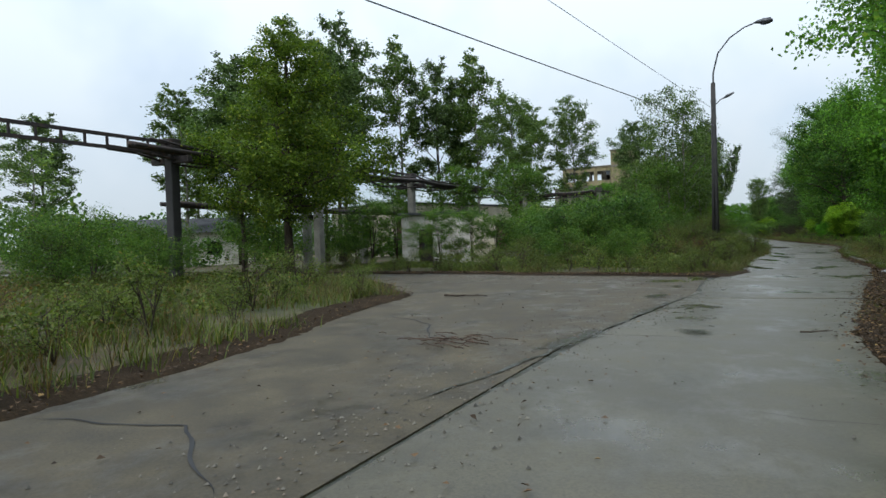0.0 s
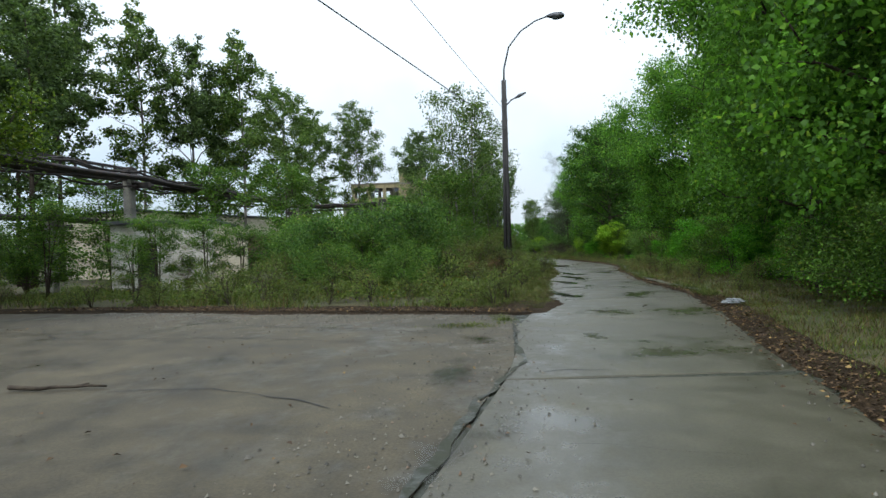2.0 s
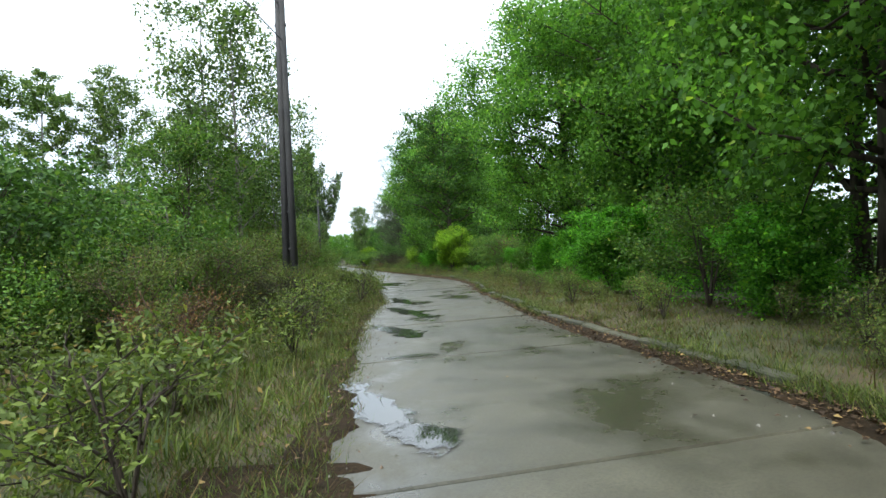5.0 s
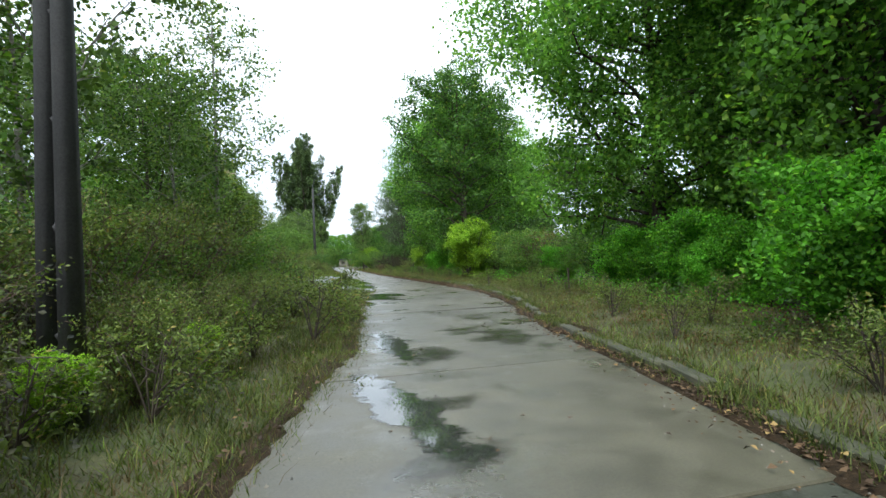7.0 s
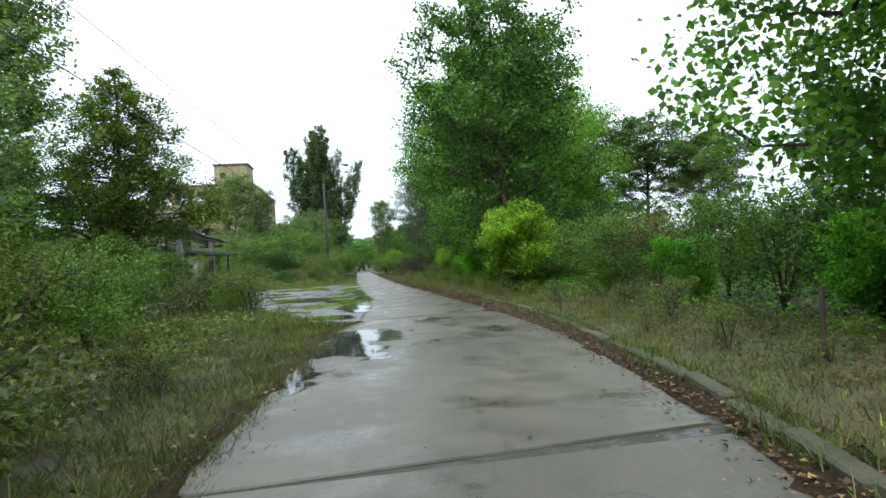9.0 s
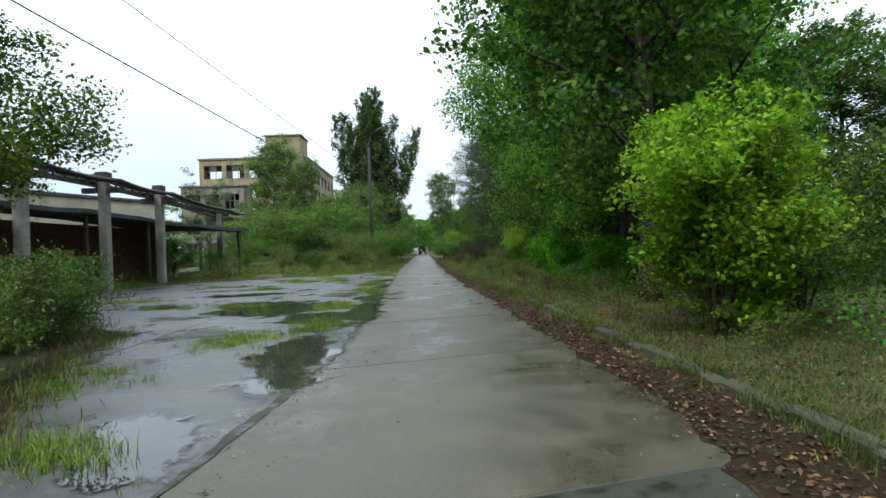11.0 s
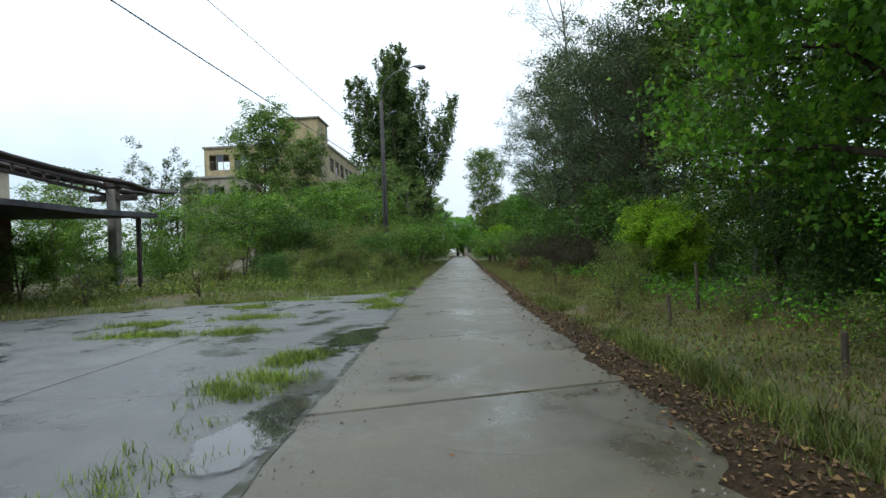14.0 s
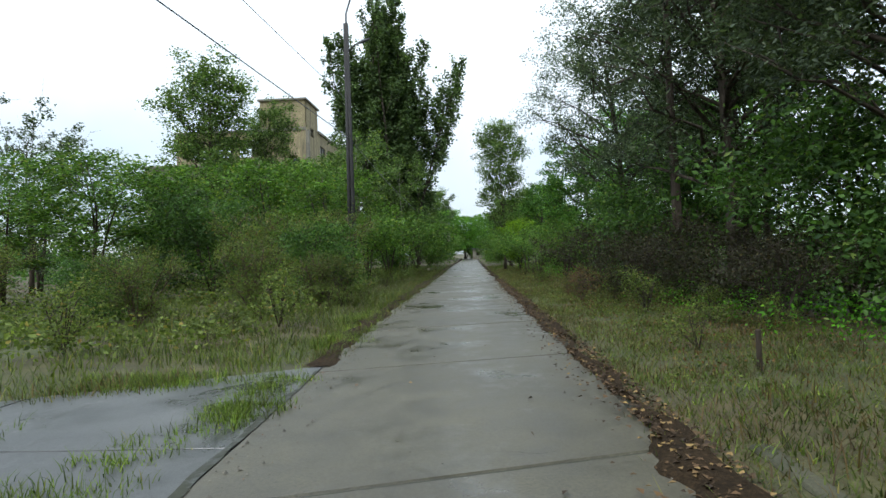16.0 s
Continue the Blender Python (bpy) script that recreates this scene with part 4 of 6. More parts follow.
# ---- pipe racks ----
def rack_post(x, y, h, label="square concrete post of the pipe rack with a stub cap"):
    p = tagged(new("rack_post"), label, "post", group="pipe rack posts")
    p.matrix_basis = pose(x, y, -0.15, 0, 0, random.Random(int(x * 10 + y)).uniform(-3, 3))
    part("shaft", boxed(-0.2, -0.2, 0, 0.2, 0.2, h, bevel=0.03), "pole" if y < -62 else "post", p)
    part("cap", boxed(-0.27, -0.27, h, 0.27, 0.27, h + 0.42, bevel=0.03), "rust", p, "dark weathered cap block")
    part("cross_arm", boxed(-1.0, -0.12, h - 0.55, 1.0, 0.12, h - 0.3, bevel=0.02), "rust", p)
    return p


def pipe_run(pts, radius, label, sag=0.05):
    t = Tubes(8)
    q = []
    for a, b in zip(pts, pts[1:]):
        a, b = Vector(a), Vector(b)
        n = 6
        q += [a.lerp(b, i / n) - Vector((0, 0, sag * 4 * (i / n) * (1 - i / n))) for i in range(n)]
    q.append(Vector(pts[-1]))
    t.add(q, [radius] * len(q))
    return tagged(new("pipe", t.mesh("pipe", "rust")), label, "pipe", group="pipe rack pipes")


def truss(a, b, depth, label):
    """A light steel lattice girder between two points."""
    g = tagged(new("girder"), label, "girder", group="pipe rack girders")
    a, b = Vector(a), Vector(b)
    d = b - a
    ln = d.length
    g.matrix_basis = Matrix.Translation(a) @ Matrix.Rotation(math.atan2(d.y, d.x), 4, "Z") @ Matrix.Rotation(-math.asin(d.z / ln), 4, "Y")
    part("chord", boxed(0, -0.06, depth / 2 - 0.06, ln, 0.06, depth / 2 + 0.06), "rust", g)
    part("chord", boxed(0, -0.06, -depth / 2 - 0.06, ln, 0.06, -depth / 2 + 0.06), "rust", g)
    n = max(2, round(ln / 0.75))
    for i in range(n + 1):
        x = ln * i / n
        part("strut", boxed(x - 0.035, -0.04, -depth / 2 + 0.06, x + 0.035, 0.04, depth / 2 - 0.06), "rust", g)
    return g


def build_racks():
    # at the fork
    line = lambda y: -25.0 + 0.118 * (y + 68)
    for y in (-100, -84, -68, -60.0, -51.6, -44.8):
        rack_post(line(y), y, 5.5)
    for y in (-57.5, -52.6):
        rack_post(line(y) - 3.0, y, 3.6, "shorter pale concrete post of the pipe rack")
    truss((line(-100), -100, 5.4), (line(-84), -84, 5.4), 0.45, "rusty lattice girder carrying the pipes")
    truss((line(-84), -84, 5.4), (line(-68.2), -68.2, 5.4), 0.45, "rusty lattice girder carrying the pipes")
    truss((line(-67.8), -67.8, 5.3), (line(-51.7), -51.7, 5.45), 0.5, "rusty lattice girder carrying the pipes")
    for off, dz, r in ((-0.7, 5.3, 0.11), (-0.35, 5.27, 0.07), (0.45, 5.3, 0.13), (0.8, 5.27, 0.08)):
        pipe_run([(line(y) + off, y, dz) for y in (-70, -60, -51.6, -44.8, -38)], r, "rusted pipe slung along the rack", 0.12)
    rng = random.Random(52)
    for i in range(6):
        off, dz = -0.9 + 0.34 * i, rng.uniform(5.0, 5.6)
        pipe_run([(line(y) + off + rng.uniform(-0.15, 0.15), y, dz + rng.uniform(-0.12, 0.12)) for y in (-69, -64, -60, -55.5, -51.6, -47, -44.8, -38)], rng.uniform(0.035, 0.06), "thin blackened pipe slung along the rack", rng.uniform(0.15, 0.4))
    # the pipes turn east to the rack beside the apron
    for off, dz, r in ((0.0, 5.25, 0.13), (0.5, 5.2, 0.09), (-0.6, 5.3, 0.08)):
        pipe_run([(line(-38) + off, -38, dz), (line(-34) + off, -34.4 + off, dz), (-18.0, -33.4 + off, dz - 0.05), (-14.9, -33.2 + off, dz)], r, "rusted pipe crossing to the next rack", 0.1)
    rack_post(line(-34), -33.6, 5.3)
    truss((line(-34) + 0.2, -33.6, 5.05), (-14.78, -33.3, 5.05), 0.4, "rusty lattice girder between the racks")
    for off, dz, r in ((-3.4, 3.5, 0.1), (-2.7, 3.5, 0.13)):
        pipe_run([(line(y) + off, y, dz) for y in (-66, -57.5, -52.6, -40)], r, "rusted low pipe behind the rack", 0.1)
    # beside the apron
    for y in (-33.2, -27.5, -21.8, -16.1, -10.5, -4.9, 0.7, 10.2):
        rack_post(-14.5, y, 5.3 if y < 5 else 4.75)
    for a, b in ((-33.2, -21.8), (-21.8, -10.5), (-10.5, -4.9), (-4.9, 0.7), (0.7, 10.2)):
        truss((-14.78, a, 5.1 if a < 0 else 5.0), (-14.78, b, 5.1 if b < 0 else 5.0 if b < 5 else 4.5), 0.36, "dark rusted girder along the posts")
    for off, dz, r in ((-0.7, 5.22, 0.14), (0.5, 5.2, 0.1), (0.8, 5.17, 0.08), (-0.3, 5.34, 0.07), (0.2, 5.33, 0.06)):
        pipe_run([(-14.5 + off, y, dz - (0.4 if y > 5 else 0.08 if y > 0 else 0)) for y in (-33.2, -21.8, -10.5, -4.9, 0.7, 10.2, 14)], r, "dark rusted pipe slung along the posts", 0.14)


build_racks()


# ---- street lamps and wires ----
def street_lamp(x, y, pole_h, arm_to, lean, turn, label):
    """A twin-post concrete pole with a bowed steel arm and a lantern."""
    s = tagged(new("street_lamp"), label, "street lamp", group="street lamps")
    s.matrix_basis = pose(x, y, -0.1, 0, lean, turn)
    t = Tubes(6)
    for sx in (-0.075, 0.075):
        t.add([(sx * 1.5, 0, 0), (sx, 0, pole_h * 0.5), (sx * 0.6, 0, pole_h)], [0.11, 0.085, 0.075])
    for i in range(9):
        z = pole_h * (0.1 + 0.1 * i)
        t.add([(-0.14, 0, z), (0.14, 0, z)], [0.05, 0.05])
    child("pole", t.mesh("pole", "pole"), s, "dark weathered twin concrete pole")
    r, rise = arm_to
    t = Tubes(6)
    pts = [(0, 0, pole_h - 1.1), (0.02, 0, pole_h + 0.2 * rise)] + [(r * (1 - math.cos(a)), 0, pole_h + 0.2 * rise + 0.8 * rise * math.sin(a)) for a in (0.5, 0.9, 1.25, 1.5)]
    t.add(pts, [0.05, 0.045, 0.04, 0.038, 0.035, 0.035])
    arm = child("arm", t.mesh("arm", "metal"), s, "bowed steel arm")
    t2 = Tubes(8)
    end = Vector(pts[-1])
    t2.add([end + Vector((-0.1, 0, 0)), end + Vector((0.05, 0, 0)), end + Vector((0.3, 0, -0.03)), end + Vector((0.62, 0, -0.08)), end + Vector((0.75, 0, -0.12))], [0.04, 0.08, 0.15, 0.16, 0.06])
    lantern = child("lantern", t2.mesh("lantern", "metal"), s, "grey metal lantern head")
    bm = bmesh.new()
    bmesh.ops.create_uvsphere(bm, u_segments=10, v_segments=6, radius=0.13)
    for v in bm.verts:
        v.co = Vector((v.co.x * 1.7 + end.x + 0.42, v.co.y * 0.9 + end.y, v.co.z * 0.55 + end.z - 0.16))
    part("lens", bm, "glass", lantern, "dull glass lens under the lantern", smooth=True)
    t3 = Tubes(5)
    t3.add([(0, 0, pole_h - 1.25), (0.35, 0, pole_h - 0.95), (0.6, 0, pole_h - 0.85)], [0.03, 0.03, 0.03])
    t3.add([(0.5, 0, pole_h - 0.9), (0.75, 0, pole_h - 0.8), (1.05, 0, pole_h - 0.7)], [0.03, 0.09, 0.03])
    child("small_lamp", t3.mesh("small_lamp", "metal"), s, "small side lamp on a short bracket")
    return s


street_lamp(-5.6, -50.2, 9.35, (2.3, 2.6), 0.5, -20, "twin concrete street lamp overgrown at its foot")
street_lamp(-4.85, 24.6, 11.7, (2.5, 2.2), 0, 0, "tall dark street lamp beside the poplar")


def wire(a, b, sag, radius=0.02):
    t = Tubes(4)
    a, b = Vector(a), Vector(b)
    n = 24
    t.add([a.lerp(b, i / n) - Vector((0, 0, sag * 4 * (i / n) * (1 - i / n))) for i in range(n + 1)], [radius] * (n + 1))
    tagged(new("overhead_wire", t.mesh("wire", "metal")), "thin dark overhead cable between the poles", "cable", group="overhead cables")


wire((-5.5, -50.2, 7.0), (-20.7, -108, 5.3), 0.1, 0.016)
wire((-5.55, -50.2, 7.9), (-17.2, -108, 7.4), 0.3, 0.009)
wire((-8.2, -46.8, 6.3), (-4.85, 24.6, 6.6), 0.15, 0.016)
wire((-7.6, -46.8, 7.3), (-4.85, 24.6, 8.2), 0.1, 0.01)
wire((-4.85, 24.6, 6.6), (-3.6, 96, 7.0), 1.6, 0.016)


# ---- plants: a small library of shapes ----
KINDS = {}


def kind(name, **k):
    KINDS[name] = grow(name, **k)
    if name in ("poplar", "slim_poplar", "bright_bush", "bramble"):
        return
    k["leaf_n"], k["leaf_size"] = int(k["leaf_n"] * 0.62), k["leaf_size"] * 1.22
    k["limbs"], k["twigs"] = int(k.get("limbs", 26) * 0.8), max(3, k.get("twigs", 5) - 2)
    KINDS[name + "_far"] = grow(name + "_far", **k)


kind("maple", seed=11, height=13, radius=4.6, base=1.6, profile="round", leaf_mat="leaf_maple", leaf_n=82000, leaf_size=0.13, limbs=58, trunk=0.24, rise=0.35, twigs=8, narrow=0.8, clump=0.75, droop=0.7)
kind("maple_low", seed=12, height=11, radius=4.3, base=0.7, profile="round", leaf_mat="leaf_maple", leaf_n=80000, leaf_size=0.12, clump=0.75, limbs=56, trunk=0.2, rise=0.25, twigs=8, narrow=0.8, droop=0.7)
kind("linden", seed=13, height=10.8, radius=3.5, base=1.7, profile="round", leaf_mat="leaf_linden", leaf_n=44000, leaf_size=0.13, limbs=56, trunk=0.2, rise=0.5, twigs=9, narrow=0.75)
kind("dark_tree", seed=14, height=11, radius=4.0, base=1.8, profile="round", leaf_mat="leaf_willow", leaf_n=42000, leaf_size=0.13, limbs=46, trunk=0.2, rise=0.7, twigs=11, lean=(-2.0, -0.6), clump=0.5, narrow=0.4)
kind("poplar", seed=15, height=21.5, radius=5.2, base=2.5, profile="flame", leaf_mat="leaf_poplar", leaf_n=160000, leaf_size=0.17, limbs=620, trunk=0.5, rise=2.4, twigs=7, clump=0.7, narrow=0.8, stems=24, splay=(0.02, 0.92), bend=0.75, reach=0.26)
kind("birch", seed=16, height=18, radius=2.7, base=4.0, profile="oval", leaf_mat="leaf_birch", leaf_n=21000, leaf_size=0.17, bark="bark_pale", limbs=44, trunk=0.15, rise=0.95, twigs=9, clump=0.7, narrow=0.8)
kind("aspen", seed=17, height=18, radius=2.9, base=4.2, profile="oval", leaf_mat="leaf_poplar", leaf_n=26000, leaf_size=0.17, limbs=46, trunk=0.17, rise=1.1, twigs=9, clump=0.7, narrow=0.8)
kind("yellow_tree", seed=18, height=10.3, radius=3.0, base=2.2, profile="cone", leaf_mat="leaf_yellow", leaf_n=64000, leaf_size=0.115, limbs=64, trunk=0.2, rise=0.2, twigs=8, narrow=0.6, clump=0.7, reach=1.3)
kind("sapling", seed=19, height=6.2, radius=1.5, base=0.8, profile="oval", leaf_mat="leaf_bush", leaf_n=9000, leaf_size=0.09, limbs=36, trunk=0.05, rise=0.9, stems=3, twigs=7, clump=0.75, narrow=0.7)
kind("young_birch", seed=20, height=7.5, radius=1.8, base=1.6, profile="oval", leaf_mat="leaf_birch", leaf_n=6500, leaf_size=0.1, bark="bark_pale", limbs=32, trunk=0.07, rise=0.8, twigs=7, clump=0.7, narrow=0.75)
kind("bush", seed=21, height=2.6, radius=1.7, base=0.15, profile="bush", leaf_mat="leaf_bush", leaf_n=11000, leaf_size=0.08, limbs=30, trunk=0.05, rise=0.5, stems=5, twigs=7, clump=0.9)
kind("bright_bush", seed=22, height=3.5, radius=1.3, base=0.05, profile="flame", leaf_mat="leaf_bright", leaf_n=26000, leaf_size=0.085, limbs=66, trunk=0.04, rise=0.9, stems=6, twigs=8, clump=0.7, narrow=0.6, splay=(0.2, 0.8), reach=0.75)
kind("fresh_bush", seed=35, height=3.4, radius=1.4, base=0.05, profile="flame", leaf_mat="leaf_fresh", leaf_n=22000, leaf_size=0.1, limbs=66, trunk=0.04, rise=0.8, stems=6, twigs=8, clump=0.8, narrow=0.65, splay=(0.2, 0.8), reach=0.8)
kind("olive_bush", seed=33, height=2.5, radius=1.5, base=0.1, profile="oval", leaf_mat="leaf_olive", leaf_n=9000, leaf_size=0.06, bark="twig", limbs=48, trunk=0.03, rise=0.9, stems=7, twigs=6, clump=0.8, narrow=0.5, bare=0.12, splay=(0.2, 0.8), reach=0.7)
kind("dark_bush", seed=23, height=3.0, radius=2.0, base=0.1, profile="bush", leaf_mat="leaf_dark", leaf_n=14000, leaf_size=0.1, limbs=30, trunk=0.05, rise=0.45, stems=5, twigs=7, clump=1.0)
kind("rust_bush", seed=24, height=1.6, radius=1.3, base=0.05, profile="bush", leaf_mat="leaf_rust", leaf_n=3600, leaf_size=0.05, bark="twig", limbs=44, trunk=0.03, rise=0.7, stems=6, twigs=5, bare=0.3, clump=0.8)
kind("bare_tree", seed=25, height=9.0, radius=2.6, base=1.0, profile="vase", leaf_mat="leaf_willow", leaf_n=7000, leaf_size=0.13, limbs=44, trunk=0.16, rise=1.3, twigs=7, bare=0.5, stems=2)
kind("slim_poplar", seed=26, height=10.5, radius=1.7, base=1.0, profile="oval", leaf_mat="leaf_birch", leaf_n=26000, leaf_size=0.11, limbs=70, trunk=0.1, rise=1.6, twigs=7, clump=0.9, narrow=0.8)
kind("bramble", seed=28, height=1.7, radius=1.5, base=0.05, profile="bush", leaf_mat="leaf_bramble", leaf_n=5200, leaf_size=0.07, bark="bark", limbs=40, trunk=0.025, rise=0.6, stems=7, twigs=6, clump=0.9, bare=0.1)
kind("airy_tree", seed=31, height=15.5, radius=3.2, base=5.0, profile="vase", leaf_mat="leaf_willow", leaf_n=15000, leaf_size=0.085, limbs=30, trunk=0.16, rise=0.9, twigs=9, clump=0.8, narrow=0.35, lean=(0.8, 0.2))
kind("weed", seed=27, height=1.1, radius=0.7, base=0.05, profile="bush", leaf_mat="leaf_olive", leaf_n=1500, leaf_size=0.07, bark="bark", limbs=10, trunk=0.012, rise=0.9, stems=5, twigs=4, clump=0.8, narrow=0.4)

WORDS = {
    "maple": ("tree", "tall maple with a dense dark green crown", "tree"),
    "maple_low": ("tree", "broad maple with leafy boughs down to the grass", "tree"),
    "linden": ("tree", "dense conical linden tree in full dark leaf", "tree"),
    "dark_tree": ("tree", "leaning dark tree with small grey-green leaves", "tree"),
    "poplar": ("tree", "tall poplar with upswept boughs and grey-green leaves", "tree"),
    "birch": ("tree", "slender tall birch with a thin airy crown", "tree"),
    "aspen": ("tree", "tall aspen with a loose grey-green crown", "tree"),
    "yellow_tree": ("tree", "spreading tree with layered boughs and yellowing leaves", "tree"),
    "sapling": ("sapling", "thin multi-stemmed sapling with loose foliage", "sapling"),
    "young_birch": ("sapling", "young birch with sparse light green leaves", "sapling"),
    "bush": ("shrub", "rounded green roadside shrub", "shrub"),
    "bright_bush": ("shrub", "bright yellow-green leafy shrub", "shrub"),
    "dark_bush": ("shrub", "dense dark green undergrowth shrub", "shrub"),
    "fresh_bush": ("shrub", "vivid green broad-leaved shrub at the forest edge", "shrub"),
    "olive_bush": ("shrub", "loose olive-brown shrub with thin upright stems", "shrub"),
    "rust_bush": ("shrub", "withered rust-brown shrub with bare twigs", "shrub"),
    "bramble": ("shrub", "tangled dark brown bramble thicket", "shrub"),
    "bare_tree": ("tree", "half-bare tree with dead upright twigs", "tree"),
    "slim_poplar": ("tree", "slim young poplar with pale green leaves", "tree"),
    "airy_tree": ("tree", "tall airy tree with a dark trunk and feathery leaves", "tree"),
    "weed": ("weed", "ragged clump of roadside weeds", "weed"),
}
PLANT_RNG = random.Random(77)


def plant(k, x, y, scale=1.0, wide=None, turn=None, label=""):
    name, lab, cat = WORDS[k]
    ob = tagged(new(name), label or lab, cat, group=cat + "s along the road")
    ob.location = (x, y, ground_z(x, y) - 0.03 if abs(x) < 100 else 0.0)
    ob.rotation_euler = (0, 0, radians(PLANT_RNG.uniform(0, 360) if turn is None else turn))
    w = scale if wide is None else wide
    ob.scale = (w, w, scale)
    near = min(math.hypot(x - px, y - py) for _, px, py, *_ in PATH)
    bark, crown = KINDS[k if near < 26 or k + "_far" not in KINDS else k + "_far"]
    wood = child("trunk" if cat in ("tree", "sapling") else "stem", bark, ob)
    if cat in ("shrub", "weed"):
        wood["kind"] = "stuff"
    if crown:
        child("crown" if cat in ("tree", "sapling") else "foliage", crown, ob)
    return ob


# forest edge on the right, along the bend
for k, x, y, s, w in (("maple", 2.2, -66.3, 1.0, 0.98), ("maple_low", 3.6, -64, 1.1, 1.0), ("maple", 4.2, -57.5, 1.1, 1.0), ("maple", 7.9, -46.2, 1.05, 1.08), ("maple_low", 8.5, -53, 1.2, 1.1), ("maple", 9.5, -61, 1.2, 1.1), ("maple", 7, -70, 1.2, 1.1),
                      ("maple_low", 2.4, -79, 1.1, 1.0), ("maple", 6.4, -40.2, 1.0, 1.0), ("maple_low", 10.5, -43.5, 1.1, 1.1), ("linden", 5.5, -19.3, 1.22, 1.2), ("maple", 13.5, -37, 0.9, 0.9), ("aspen", 16.5, -4.5, 0.62, 1.1), ("aspen", 19.0, -7.0, 0.6, 1.1), ("aspen", 14.2, -2.5, 0.58, 1.0), ("birch", 22, -9, 0.5, 0.8), ("aspen", 26, -5, 0.55, 1.0), ("birch", 31, -10, 0.72, 0.9), ("aspen", 17, 2, 0.6, 0.9),
                      ("maple", 7.2, -13.0, 1.05, 1.0), ("maple", 7.0, -6.0, 1.12, 1.0), ("maple_low", 11.5, -8.5, 1.1, 1.0), ("airy_tree", 6.3, 16.6, 1.0, 1.0), ("young_birch", 7.6, 1.0, 0.8, 1.1), ("sapling", 7.0, -1.2, 0.75, 1.1), ("airy_tree", 9.6, 3.6, 0.72, 0.9), ("birch", 9.5, 1.5, 0.6, 0.9), ("maple_low", 13.5, 1, 0.9, 1.0), ("birch", 9.5, 8, 0.72, 0.9), ("dark_tree", 7.4, 15.5, 1.02, 1.05), ("dark_tree", 6.8, 24, 0.95, 0.85), ("dark_tree", 9.0, 18, 1.05, 1.1), ("dark_tree", 8.2, 9.5, 0.9, 0.9),
                      ("aspen", 11, 21, 0.75, 0.9), ("birch", 11, 14, 0.68, 0.9), ("slim_poplar", 2.8, 43.6, 1.05, 1.05), ("maple_low", 12, 33, 0.9, 1.0), ("linden", 8, 38, 0.75, 0.9), ("linden", 7, 55, 0.7, 0.9), ("maple", 9, 70, 0.7, 0.8), ("linden", 6.5, 85, 0.8, 1.0), ("maple_low", 3.5, 142, 1.0, 1.2), ("maple_low", -6, 138, 1.1, 1.3), ("linden", -1.5, 150, 1.0, 1.6), ("linden", 4.5, 132, 0.5, 1.2), ("linden", -4.5, 128, 0.45, 1.0), ("linden", 0.5, 156, 0.7, 1.8), ("linden", -9, 125, 0.8, 1.2), ("linden", 9, 128, 0.9, 1.3), ("maple", 8, 100, 0.8, 0.9)):
    plant(k, x, y, s, w)
